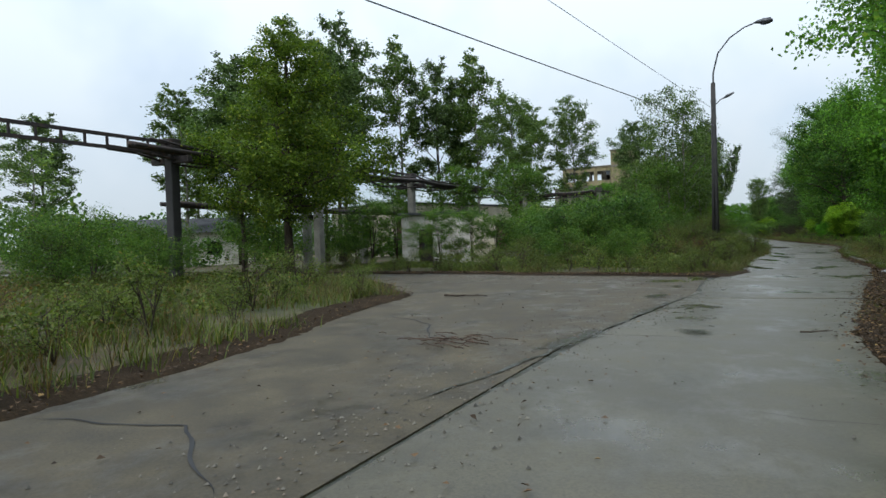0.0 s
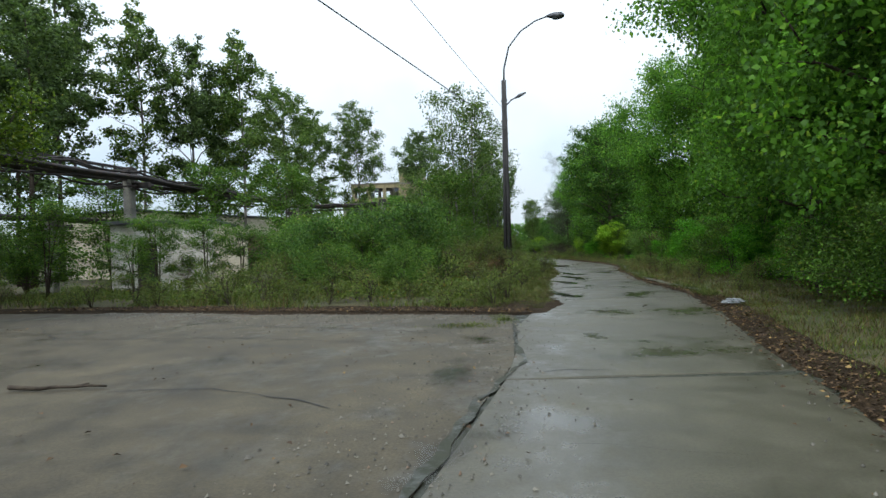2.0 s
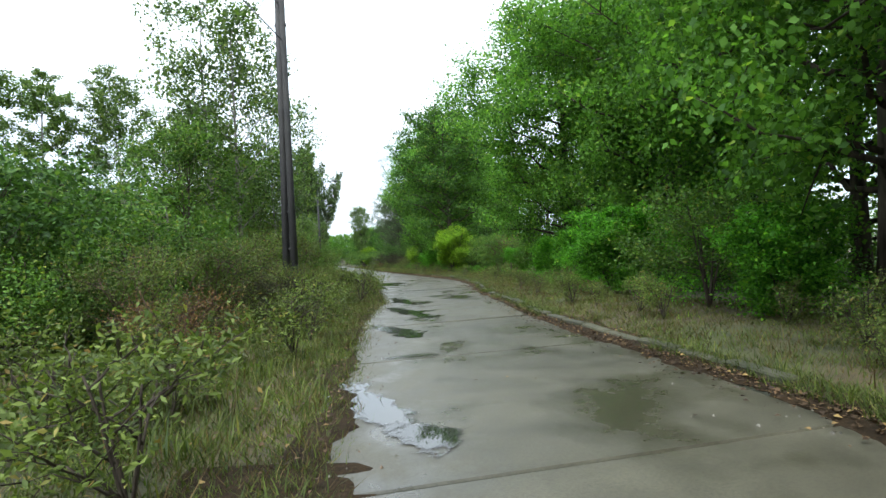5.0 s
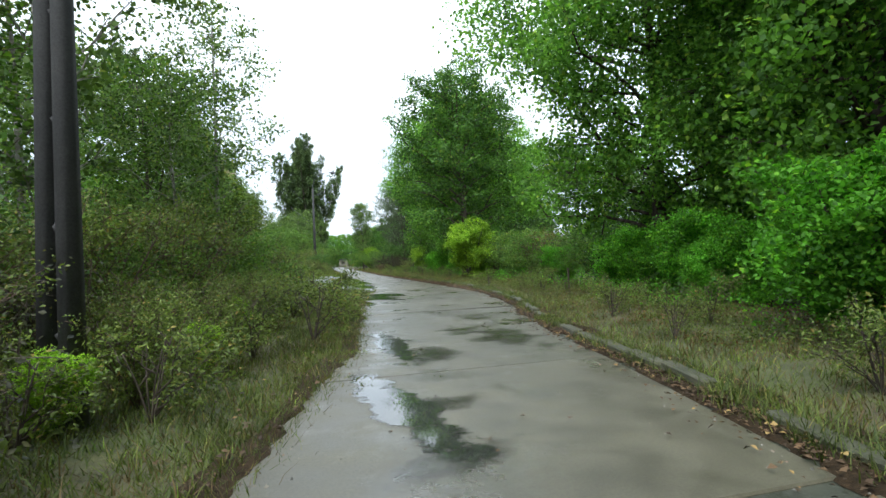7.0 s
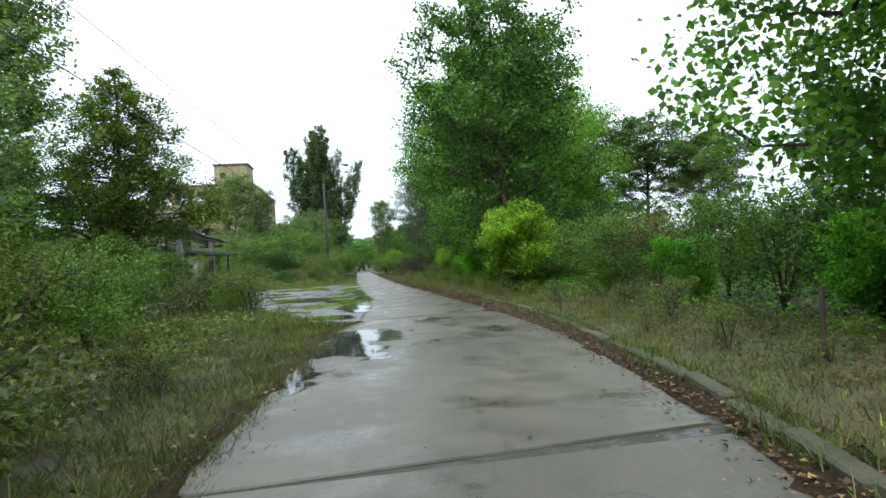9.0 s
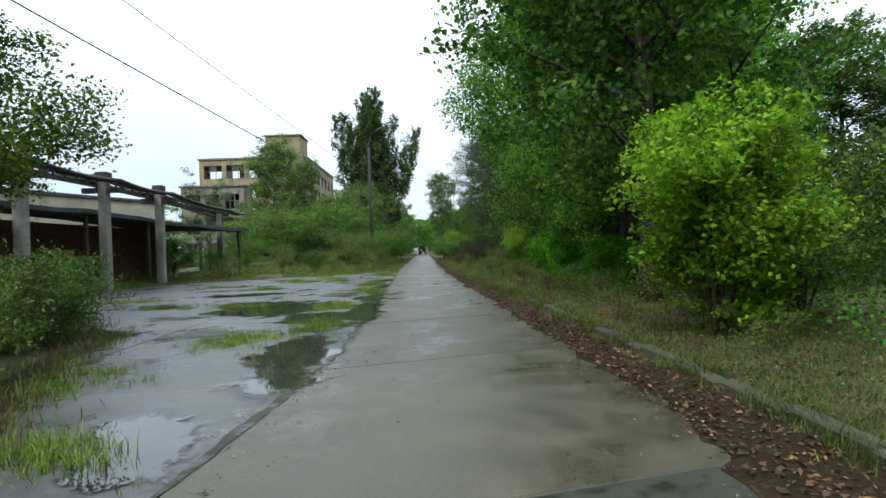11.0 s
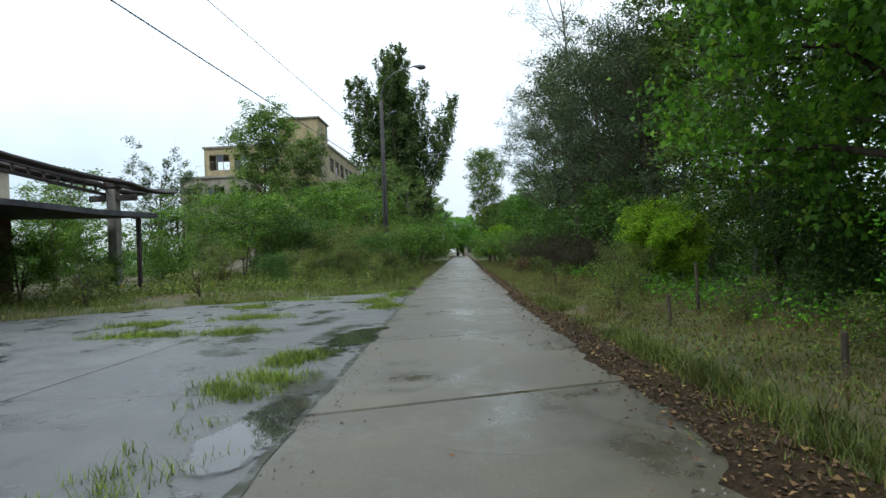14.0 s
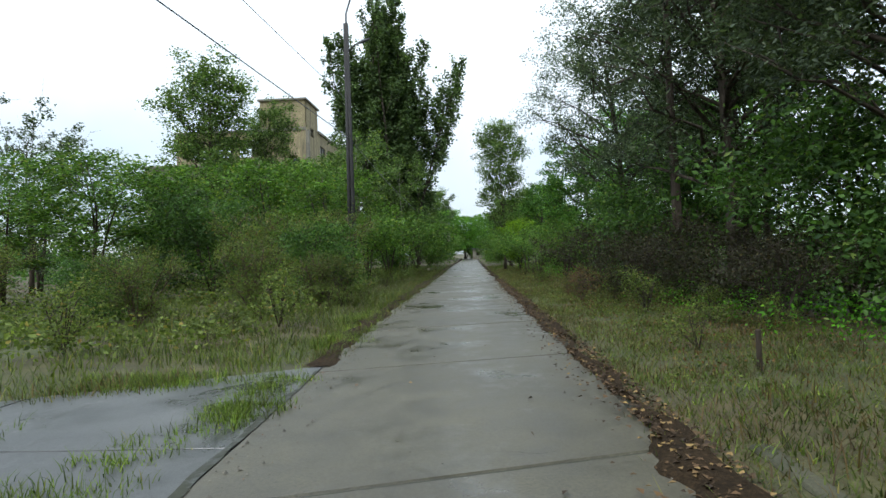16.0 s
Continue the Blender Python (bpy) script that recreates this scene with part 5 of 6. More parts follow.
for k, x, y, s in (("fresh_bush", 3.5, -49.5, 0.92), ("fresh_bush", 4.9, -50.4, 0.9), ("fresh_bush", 5.0, -47.6, 0.7), ("fresh_bush", 6.2, -48.6, 0.9), ("fresh_bush", 2.6, -57, 0.7), ("fresh_bush", 2.4, -61, 0.7), ("bush", 1.0, -63.5, 0.7), ("bush", 0.6, -67, 0.8), ("bush", -0.2, -72, 0.8), ("bush", 2.6, -55, 0.9), ("fresh_bush", 5.6, -45.4, 0.66),
                   ("fresh_bush", 5.5, -43.2, 0.8), ("fresh_bush", 4.9, -44.6, 0.5), ("fresh_bush", 5.6, -40.6, 0.72), ("fresh_bush", 6.4, -37.5, 0.66), ("bush", 7.2, -34.5, 0.9), ("fresh_bush", 6.9, -31.6, 0.6), ("bush", 8.4, -31, 1.0), ("bright_bush", 4.5, -24.2, 1.15), ("fresh_bush", 7.4, -27.0, 0.8), ("bush", 6.6, -28.4, 0.95), ("rust_bush", 7.5, -29.0, 1.35),
                   ("bush", 6.2, -23.5, 1.0), ("fresh_bush", 6.6, -19.4, 0.6), ("bush", 7.4, -16.8, 0.8), ("bush", 6.9, -22.0, 0.7), ("bush", 7.8, -25.0, 1.0), ("fresh_bush", 6.3, -14.0, 0.6), ("fresh_bush", 5.9, -10.2, 0.72), ("fresh_bush", 5.7, -7.6, 0.66), ("fresh_bush", 6.4, -8.8, 0.85), ("dark_bush", 7.5, -10.5, 1.2), ("dark_bush", 6.8, -3, 0.8), ("bright_bush", 6.3, 2.6, 0.72), ("olive_bush", 4.7, 2.4, 0.55), ("bright_bush", 6.4, 5.4, 0.9), ("bush", 7.2, 6, 1.1),
                   ("bramble", 5.4, 9.5, 0.8), ("bramble", 6.0, 12.0, 1.1), ("bramble", 4.5, 13.6, 0.85), ("bramble", 5.2, 16.5, 1.1), ("rust_bush", 3.0, 14.2, 0.5), ("dark_bush", 6.8, 18, 1.3), ("dark_bush", 7.5, 11, 1.4), ("bramble", 4.4, 19.5, 1.2), ("bush", 4.4, 25, 1.0), ("bush", 3.9, 31, 1.1), ("bush", 3.8, 37, 1.2), ("bright_bush", 3.7, 41, 1.2), ("bush", 3.6, 48, 1.2),
                   ("bush", 4.0, 56, 1.3), ("bush", 4.0, 66, 1.4), ("bush", 4.2, 78, 1.4), ("bush", 4.4, 92, 1.5), ("bush", 5.8, 112, 1.6), ("bush", -5.6, 100, 1.0), ("bush", 6.8, 124, 1.9), ("bush", -1.2, 152, 1.9), ("bush", 1.6, 153, 1.9), ("bush", 4.4, 150, 1.9), ("bush", -4.6, 122, 2.2), ("dark_bush", 9, -37, 1.3), ("dark_bush", 8, -58, 1.3), ("dark_bush", 6, -66, 1.3), ("dark_bush", 4, -75, 1.2), ("dark_bush", 10, -18, 1.3), ("dark_bush", 11, -8, 1.3), ("dark_bush", 10, 5, 1.3)):
    plant(k, x, y, s, s * 0.72 if (x, y) == (3.8, -24.7) else s)

# island of shrubs between the two roads, and the bend's inner side
for k, x, y, s, w in (("yellow_tree", -21.3, -65.6, 1.06, 1.05), ("young_birch", -8.2, -45.2, 1.36, 1.05), ("young_birch", -7.2, -46.6, 1.2, 1.1), ("sapling", -8.5, -47.6, 1.0, 1.0), ("young_birch", -6.1, -39.6, 1.1, 0.95), ("sapling", -7.4, -41.2, 1.15, 1.1), ("young_birch", -6.4, -42.6, 0.72, 0.8), 
                      ("young_birch", -10.4, -41.5, 0.85, 0.9), ("sapling", -9.6, -37.5, 0.9, 1.1), ("sapling", -18.9, -56.4, 0.58, 0.8), ("sapling", -17.3, -55.9, 0.56, 0.7), ("sapling", -22.4, -57.6, 0.66, 1.0), ("sapling", -16.4, -54.7, 0.48, 0.85),
                      ("sapling", -20.3, -55.8, 0.42, 0.64), ("sapling", -10.5, -49, 0.6, 1.0), ("young_birch", -9.5, -31, 1.0, 1.1), ("yellow_tree", -10.6, -20.4, 1.0, 1.05), ("maple_low", -14.6, -24.5, 0.6, 0.75), ("sapling", -8.2, -22.8, 0.45, 0.8),
                      ("sapling", -8.5, -27.5, 0.5, 0.8)):
    plant(k, x, y, s, w)
for k, x, y, s in (("dark_bush", -12.7, -55.2, 0.95), ("bush", -13.2, -53.2, 1.15), ("bush", -11.0, -55.8, 0.95), ("dark_bush", -10.2, -54.2, 1.15), ("bush", -9.0, -55.6, 0.75), ("olive_bush", -7.4, -55.9, 0.7), ("bush", -8.2, -53.2, 0.95), ("olive_bush", -7.0, -52.6, 0.8), ("dark_bush", -7.8, -48.8, 0.8), ("bush", -10.4, -51.2, 1.2), ("rust_bush", -6.7, -57.2, 0.6), ("bramble", -6.5, -50.2, 0.8), ("olive_bush", -6.6, -47.2, 0.95), ("bramble", -5.8, -52.6, 0.6), ("olive_bush", -5.8, -52.0, 0.55), ("olive_bush", -6.0, -45.0, 0.95), ("olive_bush", -6.6, -42.6, 1.15), ("bush", -5.6, -41.2, 0.8), ("olive_bush", -5.2, -39.0, 0.85), ("olive_bush", -4.6, -43.8, 0.5), ("olive_bush", -5.2, -49.6, 0.5), ("olive_bush", -4.9, -46.8, 0.5), ("bright_bush", -5.0, -44.6, 0.26), ("bright_bush", -4.9, -47.9, 0.22), ("bright_bush", -5.5, -50.6, 0.24), ("weed", -5.3, -56.2, 0.9), ("weed", -5.1, -54.4, 0.8), ("weed", -4.9, -50.2, 0.8), ("weed", -4.4, -47.2, 0.9), ("weed", -6.0, -61.4, 0.9), ("weed", -7.8, -60.8, 1.0), ("bush", -9.2, -59.4, 0.6), ("bush", -11.6, -58.8, 0.65), ("weed", -10.4, -60.6, 0.9), ("weed", -13.2, -60.0, 1.0), ("weed", -15.4, -58.8, 1.0), ("weed", -6.4, -55.4, 0.6), ("bush", -14.5, -52.5, 1.0), ("olive_bush", -7.0, -49.8, 0.8),
                   ("bush", -7.6, -46.2, 0.9), ("bush", -6.8, -44.2, 0.7), ("weed", -4.2, -40.8, 1.0), ("bush", -6.6, -39.6, 0.7), ("bush", -7.5, -37, 0.9), ("bush", -6.5, -33, 0.8), ("bush", -9, -34, 1.1), ("bush", -16, -48, 1.3), ("bush", -11, -50, 1.4), ("bush", -13, -47, 1.4),
                   ("weed", -6.9, -60.2, 0.8), ("weed", -6.8, -58.0, 0.8), ("weed", -5.6, -51, 0.7), ("weed", -5.0, -48.4, 0.7), ("weed", -3.6, -45.5, 1.0), ("weed", -3.2, -42.6, 1.0), ("bush", -24.5, -56, 0.9), ("bush", -26.5, -60.5, 1.1), ("bush", -28, -66, 1.0), ("bush", -23.6, -70, 0.7),
                   ("bush", -26, -72, 0.9), ("olive_bush", -14.0, -56.4, 0.6), ("olive_bush", -18.6, -54.9, 0.6), ("bush", -29, -70, 1.2), ("bush", -32, -74, 1.2), ("bush", -33, -66, 1.3), ("bush", -36, -62, 1.3), ("bush", -31, -58, 1.3), ("bush", -28, -52, 1.4), ("weed", -14.5, -75, 1.0), ("weed", -16.5, -71, 1.0), ("weed", -13.8, -78, 1.0), ("rust_bush", -14, -80.5, 0.6), ("weed", -6.2, -28.2, 1.0), ("dark_bush", -5.9, -22.6, 0.55), ("bush", -5.0, -25.6, 0.5), ("weed", -4.6, -26.6, 1.2), ("weed", -5.6, -24.2, 1.3), ("bush", -7.4, -20.8, 0.6), ("bramble", -6.9, -23.6, 0.8),
                   ("bush", -8.5, -24.5, 0.7), ("bush", -10.5, -26, 0.9), ("weed", -6.5, -24.5, 1.2), ("bush", -13.5, -22, 0.9), ("bush", -14.5, -17.5, 0.8)):
    plant(k, x, y, s)

# trees behind the fork
for k, x, y, s, w in (("birch", -47.0, -48.2, 0.85, 1.06), ("aspen", -40.5, -48.6, 0.93, 1.06), ("aspen", -39.4, -35.0, 1.31, 1.22), ("birch", -34.6, -31.8, 1.22, 1.17), ("aspen", -31.0, -30.2, 1.07, 1.06),
                      ("birch", -27.5, -28.6, 1.13, 1.17), ("birch", -26.5, -12.6, 1.02, 1.06), ("birch", -21.4, -11.2, 1.04, 1.06), ("aspen", -12.5, -25.2, 0.68, 0.74), ("aspen", -36.1, -42.9, 1.04, 1.06),
                      ("birch", -31.7, -22.7, 0.98, 1.06), ("aspen", -32.0, -46.7, 0.87, 1.06), ("young_birch", -44.5, -62.1, 1.04, 1.27), ("young_birch", -47.4, -67.2, 1.04, 1.27),
                      ("young_birch", -42.3, -69.1, 0.87, 1.27), ("birch", -53.2, -41.4, 0.87, 1.06), ("aspen", -60.9, -51.6, 0.76, 1.06), ("aspen", -46.3, -36.2, 0.98, 1.06), ("birch", -22.4, -32.5, 0.82, 0.95),
                      ("aspen", -30.7, -55.7, 0.6, 0.85), ("aspen", -27.6, -61.6, 0.55, 0.85), ("sapling", -25.4, -49.6, 1.09, 1.38),
                      ("sapling", -22.0, -46.5, 1.2, 1.48), ("sapling", -18.0, -45.3, 1.2, 1.48), ("sapling", -14.9, -34.2, 0.7, 1.1)):
    plant(k, x, y, s, w)

# left side of the straight: poplar, thicket before the factory
for k, x, y, s, w in (("poplar", -7.0, 52.0, 1.27, 1.55), ("slim_poplar", -18.4, 40.0, 1.42, 1.75), ("slim_poplar", -15.8, 45.5, 1.28, 1.15), ("slim_poplar", -12, 42, 0.8, 1.1), ("slim_poplar", -10, 45, 0.9, 1.0), ("bare_tree", -21.7, 27.5, 1.0, 1.0), ("bare_tree", -24, 31, 0.9, 1.0), ("young_birch", -17.3, 24.5, 0.86, 1.32), ("young_birch", -20.5, 35, 0.92, 1.43),
                      ("young_birch", -7.5, 40, 1.32, 1.54), ("sapling", -10, 36, 1.45, 1.65), ("sapling", -13, 33, 1.32, 1.65), ("sapling", -7, 33, 1.19, 1.54), ("sapling", -9.5, 27, 1.19, 1.65), ("sapling", -13, 25, 1.06, 1.65), ("sapling", -6.3, 26, 0.99, 1.32), ("sapling", -16, 19, 0.82, 1.65), ("sapling", -12, 18, 0.92, 1.54),
                      ("young_birch", -23, 20, 0.92, 1.43), ("young_birch", -27, 24, 0.92, 1.43), ("sapling", -20, 14, 0.8, 1.4), ("sapling", -24, 11, 0.9, 1.6), ("sapling", -27, 6, 1.0, 1.6), ("sapling", -23.6, 1.5, 0.9, 1.4), ("sapling", -22.5, 17.5, 0.9, 1.5), ("young_birch", -5.2, 46, 1.19, 1.43), ("slim_poplar", -6.2, 62, 0.8, 1.2), ("slim_poplar", -5.2, 74, 0.9, 1.3), ("linden", -6.5, 90, 0.8, 0.9), ("aspen", -5.5, 105, 0.7, 0.9), ("birch", -8.5, 66, 0.6, 1.0),
                      ("aspen", -28, -6, 0.62, 0.9), ("aspen", -34, 2, 0.7, 0.9), ("birch", -36, 14, 0.5, 0.8), ("sapling", -19, 52, 1.22, 1.65), ("sapling", -10, 52, 1.58, 1.65), ("young_birch", -13, 58, 1.45, 1.54)):
    plant(k, x, y, s, w)
for k, x, y, s in (("olive_bush", -5.0, 13.5, 0.75), ("olive_bush", -6.8, 11.6, 0.7), ("dark_bush", -8.5, 13, 0.55), ("olive_bush", -10.5, 11.5, 0.85), ("olive_bush", -3.9, 15.4, 0.6), ("dark_bush", -4.8, 17.5, 0.85), ("rust_bush", -4.2, 19.6, 0.7), ("olive_bush", -6.5, 18, 1.2), ("dark_bush", -9, 20, 1.3), ("olive_bush", -5.2, 23, 1.3), ("bush", -5.0, 29, 1.45), ("bush", -4.8, 35, 1.58), ("bush", -4.6, 42, 1.72),
                   ("bush", -4.4, 48, 1.58), ("bush", -5, 57, 1.72), ("bush", -4.6, 66, 1.3), ("bush", -4.6, 80, 1.4), ("bush", -13.5, 13, 1.0), ("bush", -11, 29, 1.98), ("bush", -16, 30, 1.52), ("bush", -8, 45, 1.98), ("bush", -14.5, 9.5, 0.7), ("bush", -17, 8, 1.0), ("bush", -14, 39, 2.11), ("weed", -3.6, 11.2, 1.0), ("weed", -3.3, 15.4, 1.0),
                   ("weed", -9.2, 6.5, 1.1), ("weed", -12, 4.5, 1.1), ("weed", -6.2, 8.6, 1.0)):
    plant(k, x, y, s)


WEED_RNG = random.Random(404)
for y in np.arange(-62, 40, 1.5):
    plant("weed", right_edge(y) + WEED_RNG.uniform(1.3, 3.6), y + WEED_RNG.uniform(-0.6, 0.6), WEED_RNG.uniform(0.35, 0.75))
for y in list(np.arange(-62, -31, 1.4)) + list(np.arange(9, 40, 1.8)):
    plant("weed", left_edge(y) - WEED_RNG.uniform(1.3, 3.0), y + WEED_RNG.uniform(-0.6, 0.6), WEED_RNG.uniform(0.3, 0.6))
for x in np.arange(-24, -6, 1.1):
    plant("weed", x, float(np.interp(x, [-24, -15.8, -11.9, -7.4, -6], [-61, -62, -63.2, -64.2, -64.8])) + WEED_RNG.uniform(0.8, 2.2), WEED_RNG.uniform(0.4, 0.9))
for y in np.arange(-88, -66, 1.6):
    plant("weed", float(np.interp(y, [-92, -79.3, -77.4, -74.8, -71, -67], [-11.2, -11.3, -11.7, -12.3, -13, -16.1])) - WEED_RNG.uniform(0.9, 3.0), y, WEED_RNG.uniform(0.4, 0.8))


def far_woods():
    """Woods that close the view all round."""
    rng = np.random.default_rng(5)
    c, s = [], []
    for i in range(330):
        a = rng.uniform(0, 2 * math.pi)
        d = rng.uniform(95, 190)
        x, y = math.cos(a) * d * 0.9 - 10, math.sin(a) * d + 10
        if abs(x) < 10 and y > 0 or (-56 < x < -14 and 70 < y < 135):
            continue
        h, r = rng.uniform(7, 13), rng.uniform(2.5, 4.5)
        n = 230
        u = rng.normal(size=(n, 3))
        u /= np.linalg.norm(u, axis=1, keepdims=True)
        u *= rng.uniform(0.6, 1.05, (n, 1))
        c.append(u * np.array([r, r, h * 0.5]) + np.array([x, y, h * 0.5 + 0.3]))
        s.append(rng.uniform(0.5, 1.0, n))
    ob = new("far_woods", leaves("far_woods", np.concatenate(c), np.concatenate(s), "leaf_dark", rng, 0.2, 0.8))
    tagged(ob, "distant line of dark green woods", "woods", kind="stuff")


far_woods()


# ---- grass ----
def grass(name, spots, per, h0, h1, spread, mat, label, seed, width=0.012):
    """Bent blades around the given spots, as one object."""
    rng = np.random.default_rng(seed)
    sp = np.repeat(np.array(spots, float), per, 0)
    n = len(sp)
    p = sp[:, :2] + rng.normal(size=(n, 2)) * spread
    z = np.array([ground_z(x, y) for x, y in np.array(spots)[:, :2]])
    z = np.repeat(z, per) - 0.02
    a = rng.uniform(0, 6.28, n)
    h = h0 + (h1 - h0) * rng.beta(1.4, 2.2, n) * (0.55 + 0.9 * np.repeat(rng.random(len(spots)), per))
    lean = rng.uniform(0.2, 1.3, n) * h
    dx, dy = np.cos(a), np.sin(a)
    w = width * rng.uniform(0.6, 1.4, n)
    b0 = np.stack([p[:, 0] - dy * w, p[:, 1] + dx * w, z], 1)
    b1 = np.stack([p[:, 0] + dy * w, p[:, 1] - dx * w, z], 1)
    m0 = np.stack([p[:, 0] + dx * lean * 0.35 - dy * w * 0.7, p[:, 1] + dy * lean * 0.35 + dx * w * 0.7, z + h * 0.6], 1)
    m1 = np.stack([p[:, 0] + dx * lean * 0.35 + dy * w * 0.7, p[:, 1] + dy * lean * 0.35 - dx * w * 0.7, z + h * 0.6], 1)
    tip = np.stack([p[:, 0] + dx * lean, p[:, 1] + dy * lean, z + h], 1)
    v = np.stack([b0, b1, m1, m0, tip], 1).reshape(-1, 3)
    i = np.arange(n)[:, None] * 5
    f = np.concatenate([i + np.array([[0, 1, 2]]), i + np.array([[0, 2, 3]]), i + np.array([[3, 2, 4]])], 0)
    return tagged(new(name, mesh_of(name, v, f, mat)), label, "grass", kind="stuff")


def scatter(n, box4, dmin, dmax, seed):
    rng = random.Random(seed)
    out = []
    tries = 0
    while len(out) < n and tries < n * 30:
        tries += 1
        x, y = rng.uniform(box4[0], box4[2]), rng.uniform(box4[1], box4[3])
        d = off_paving(x, y)
        if dmin < d < dmax and noise.noise((x * 0.35, y * 0.35, seed)) + 0.4 * noise.noise((x * 1.3, y * 1.3, seed)) > -0.22:
            out.append((x, y))
    return out


RIGHT_V = [(right_edge(y) + (0.4 if y < -16 else 0.25) + 4.4 * random.Random(int(y * 1000)).random() ** 1.4, y) for y in np.arange(-84, 60, 0.03)]
RIGHT_V = [q for q in RIGHT_V if noise.noise((q[0] * 0.6, q[1] * 0.4, 2.2)) > -0.22]
grass("verge_grass", RIGHT_V, 12, 0.04, 0.15, 0.13, "grass", "uneven olive-green grass on the verge", 31, 0.006)
KERB_V = [(right_edge(y) + float(np.interp(y, [-60, -50, -40, -34, -28, -20, 0], [0.35, 0.25, 0.3, 0.45, 0.8, 0.85, 0.6])) + random.Random(int(y * 1000) + 5).uniform(-0.16, 0.22), y) for y in np.arange(-62, 2, 0.02)]
KERB_V = [q for q in KERB_V if noise.noise((q[0] * 0.9, q[1] * 0.9, 6.6)) > -0.12]
grass("kerb_grass", KERB_V, 20, 0.06, 0.26, 0.07, "grass", "grass hanging over the kerb stones", 50, 0.005)
FRESH_V = [(right_edge(y) + 0.12 + 4.2 * random.Random(int(y * 1000) + 3).random(), y) for y in np.arange(-1, 60, 0.025)]
grass("verge_grass", FRESH_V, 14, 0.04, 0.14, 0.14, "grass", "low olive-green grass growing up to the road edge", 45, 0.005)
grass("fresh_grass", [q for i, q in enumerate(RIGHT_V) if i % 3 == 0] + FRESH_V[::4], 9, 0.03, 0.13, 0.14, "grass_fresh", "patches of fresh green grass in the verge", 46, 0.006)
grass("dry_grass", RIGHT_V, 9, 0.05, 0.24, 0.16, "grass_dry", "dry brown grass stalks on the verge", 32, 0.005)
LEFT_V = [(left_edge(y) - 0.05 - 3.2 * random.Random(int(y * 1000) + 7).random() ** 1.3, y) for y in list(np.arange(-63, -30, 0.025)) + list(np.arange(8, 70, 0.05))]
grass("verge_grass", LEFT_V, 11, 0.06, 0.24, 0.13, "grass", "uneven olive-green grass beside the shrubs", 33, 0.006)
grass("fresh_grass", LEFT_V[::9], 10, 0.04, 0.16, 0.14, "grass_fresh", "patches of fresh green grass beside the shrubs", 47, 0.006)
grass("dry_grass", LEFT_V[::6], 8, 0.08, 0.3, 0.16, "grass_dry", "dry brown grass stalks beside the shrubs", 34, 0.005)
def turf(name, spots, per, h, spread, mat, label, seed):
    """Short dense blades, one pointed leaf each."""
    rng = np.random.default_rng(seed)
    sp = np.repeat(np.array([(x, y, ground_z(x, y) - 0.01) for x, y in spots]), per, 0)
    n = len(sp)
    sp[:, :2] += rng.normal(size=(n, 2)) * spread
    a, hh = rng.uniform(0, 6.28, n), h * rng.uniform(0.3, 1.2, n)
    w = np.stack([np.cos(a), np.sin(a), 0 * a], 1) * 0.006
    tip = sp + np.stack([rng.normal(size=n) * hh * 0.7, rng.normal(size=n) * hh * 0.7, hh], 1)
    v = np.stack([sp - w, sp + w, tip], 1).reshape(-1, 3)
    tagged(new(name, mesh_of(name, v, np.arange(n * 3).reshape(-1, 3), mat)), label, "grass", kind="stuff")


TURF_R = [(right_edge(y) + (0.32 if y < -16 else 0.22 if y < -1 else 0.15) + 3.6 * random.Random(int(y * 1000) + 11).random(), y) for y in np.arange(-86, 45, 0.02)]
TURF_L = [(left_edge(y) - 2.6 * random.Random(int(y * 1000) + 12).random() ** 1.9, y) for y in list(np.arange(-64, -30, 0.012)) + list(np.arange(7.5, 50, 0.03))]
turf("turf", TURF_R, 22, 0.11, 0.16, "grass", "short dense olive grass along the kerb", 81)
turf("dry_turf", TURF_R[::2], 16, 0.12, 0.16, "grass_dry", "short straw-coloured grass along the kerb", 82)
turf("turf", TURF_L, 22, 0.12, 0.12, "grass", "short dense olive grass along the road edge", 83)
turf("dry_turf", TURF_L[::3], 16, 0.13, 0.14, "grass_dry", "short straw-coloured grass along the road edge", 84)
CORNER = scatter(2600, (-30, -90, -11, -62), 0.4, 9, 35)
grass("corner_grass", CORNER, 15, 0.12, 0.45, 0.2, "grass", "tall unkempt grass at the corner of the fork", 36, 0.008)
grass("dry_grass", CORNER[::2], 12, 0.15, 0.55, 0.2, "grass_dry", "tall dry grass at the corner of the fork", 37, 0.007)
ISLE = scatter(1700, (-26, -64, -5, -52), 1.0, 7, 38)
grass("island_grass", ISLE, 16, 0.08, 0.3, 0.18, "grass", "grass at the foot of the shrubs", 39, 0.008)
grass("dry_grass", ISLE[::4], 9, 0.1, 0.36, 0.2, "grass_dry", "dry stalks at the foot of the shrubs", 44, 0.007)
NEARL = scatter(1500, (-14, -32, -2, -12), 0.3, 8, 40)
grass("apron_side_grass", NEARL, 18, 0.1, 0.45, 0.18, "grass", "tall grass beside the apron", 41, 0.007)
EDGES = [(x0 + (x1 - x0) * u, y0 + (y1 - y0) * u) for line in (APRON_LINE, APRON_NEAR) for (x0, y0), (x1, y1) in zip(line, line[1:]) for u in np.arange(0, 1, 0.15 / math.hypot(x1 - x0, y1 - y0))]
EDGES = [q for q in EDGES if noise.noise((q[0] * 0.8, q[1] * 0.8, 4.4)) > -0.12]
grass("edge_grass", EDGES, 60, 0.04, 0.26, 0.2, "grass", "ragged grass creeping over the paving edge", 48, 0.006)
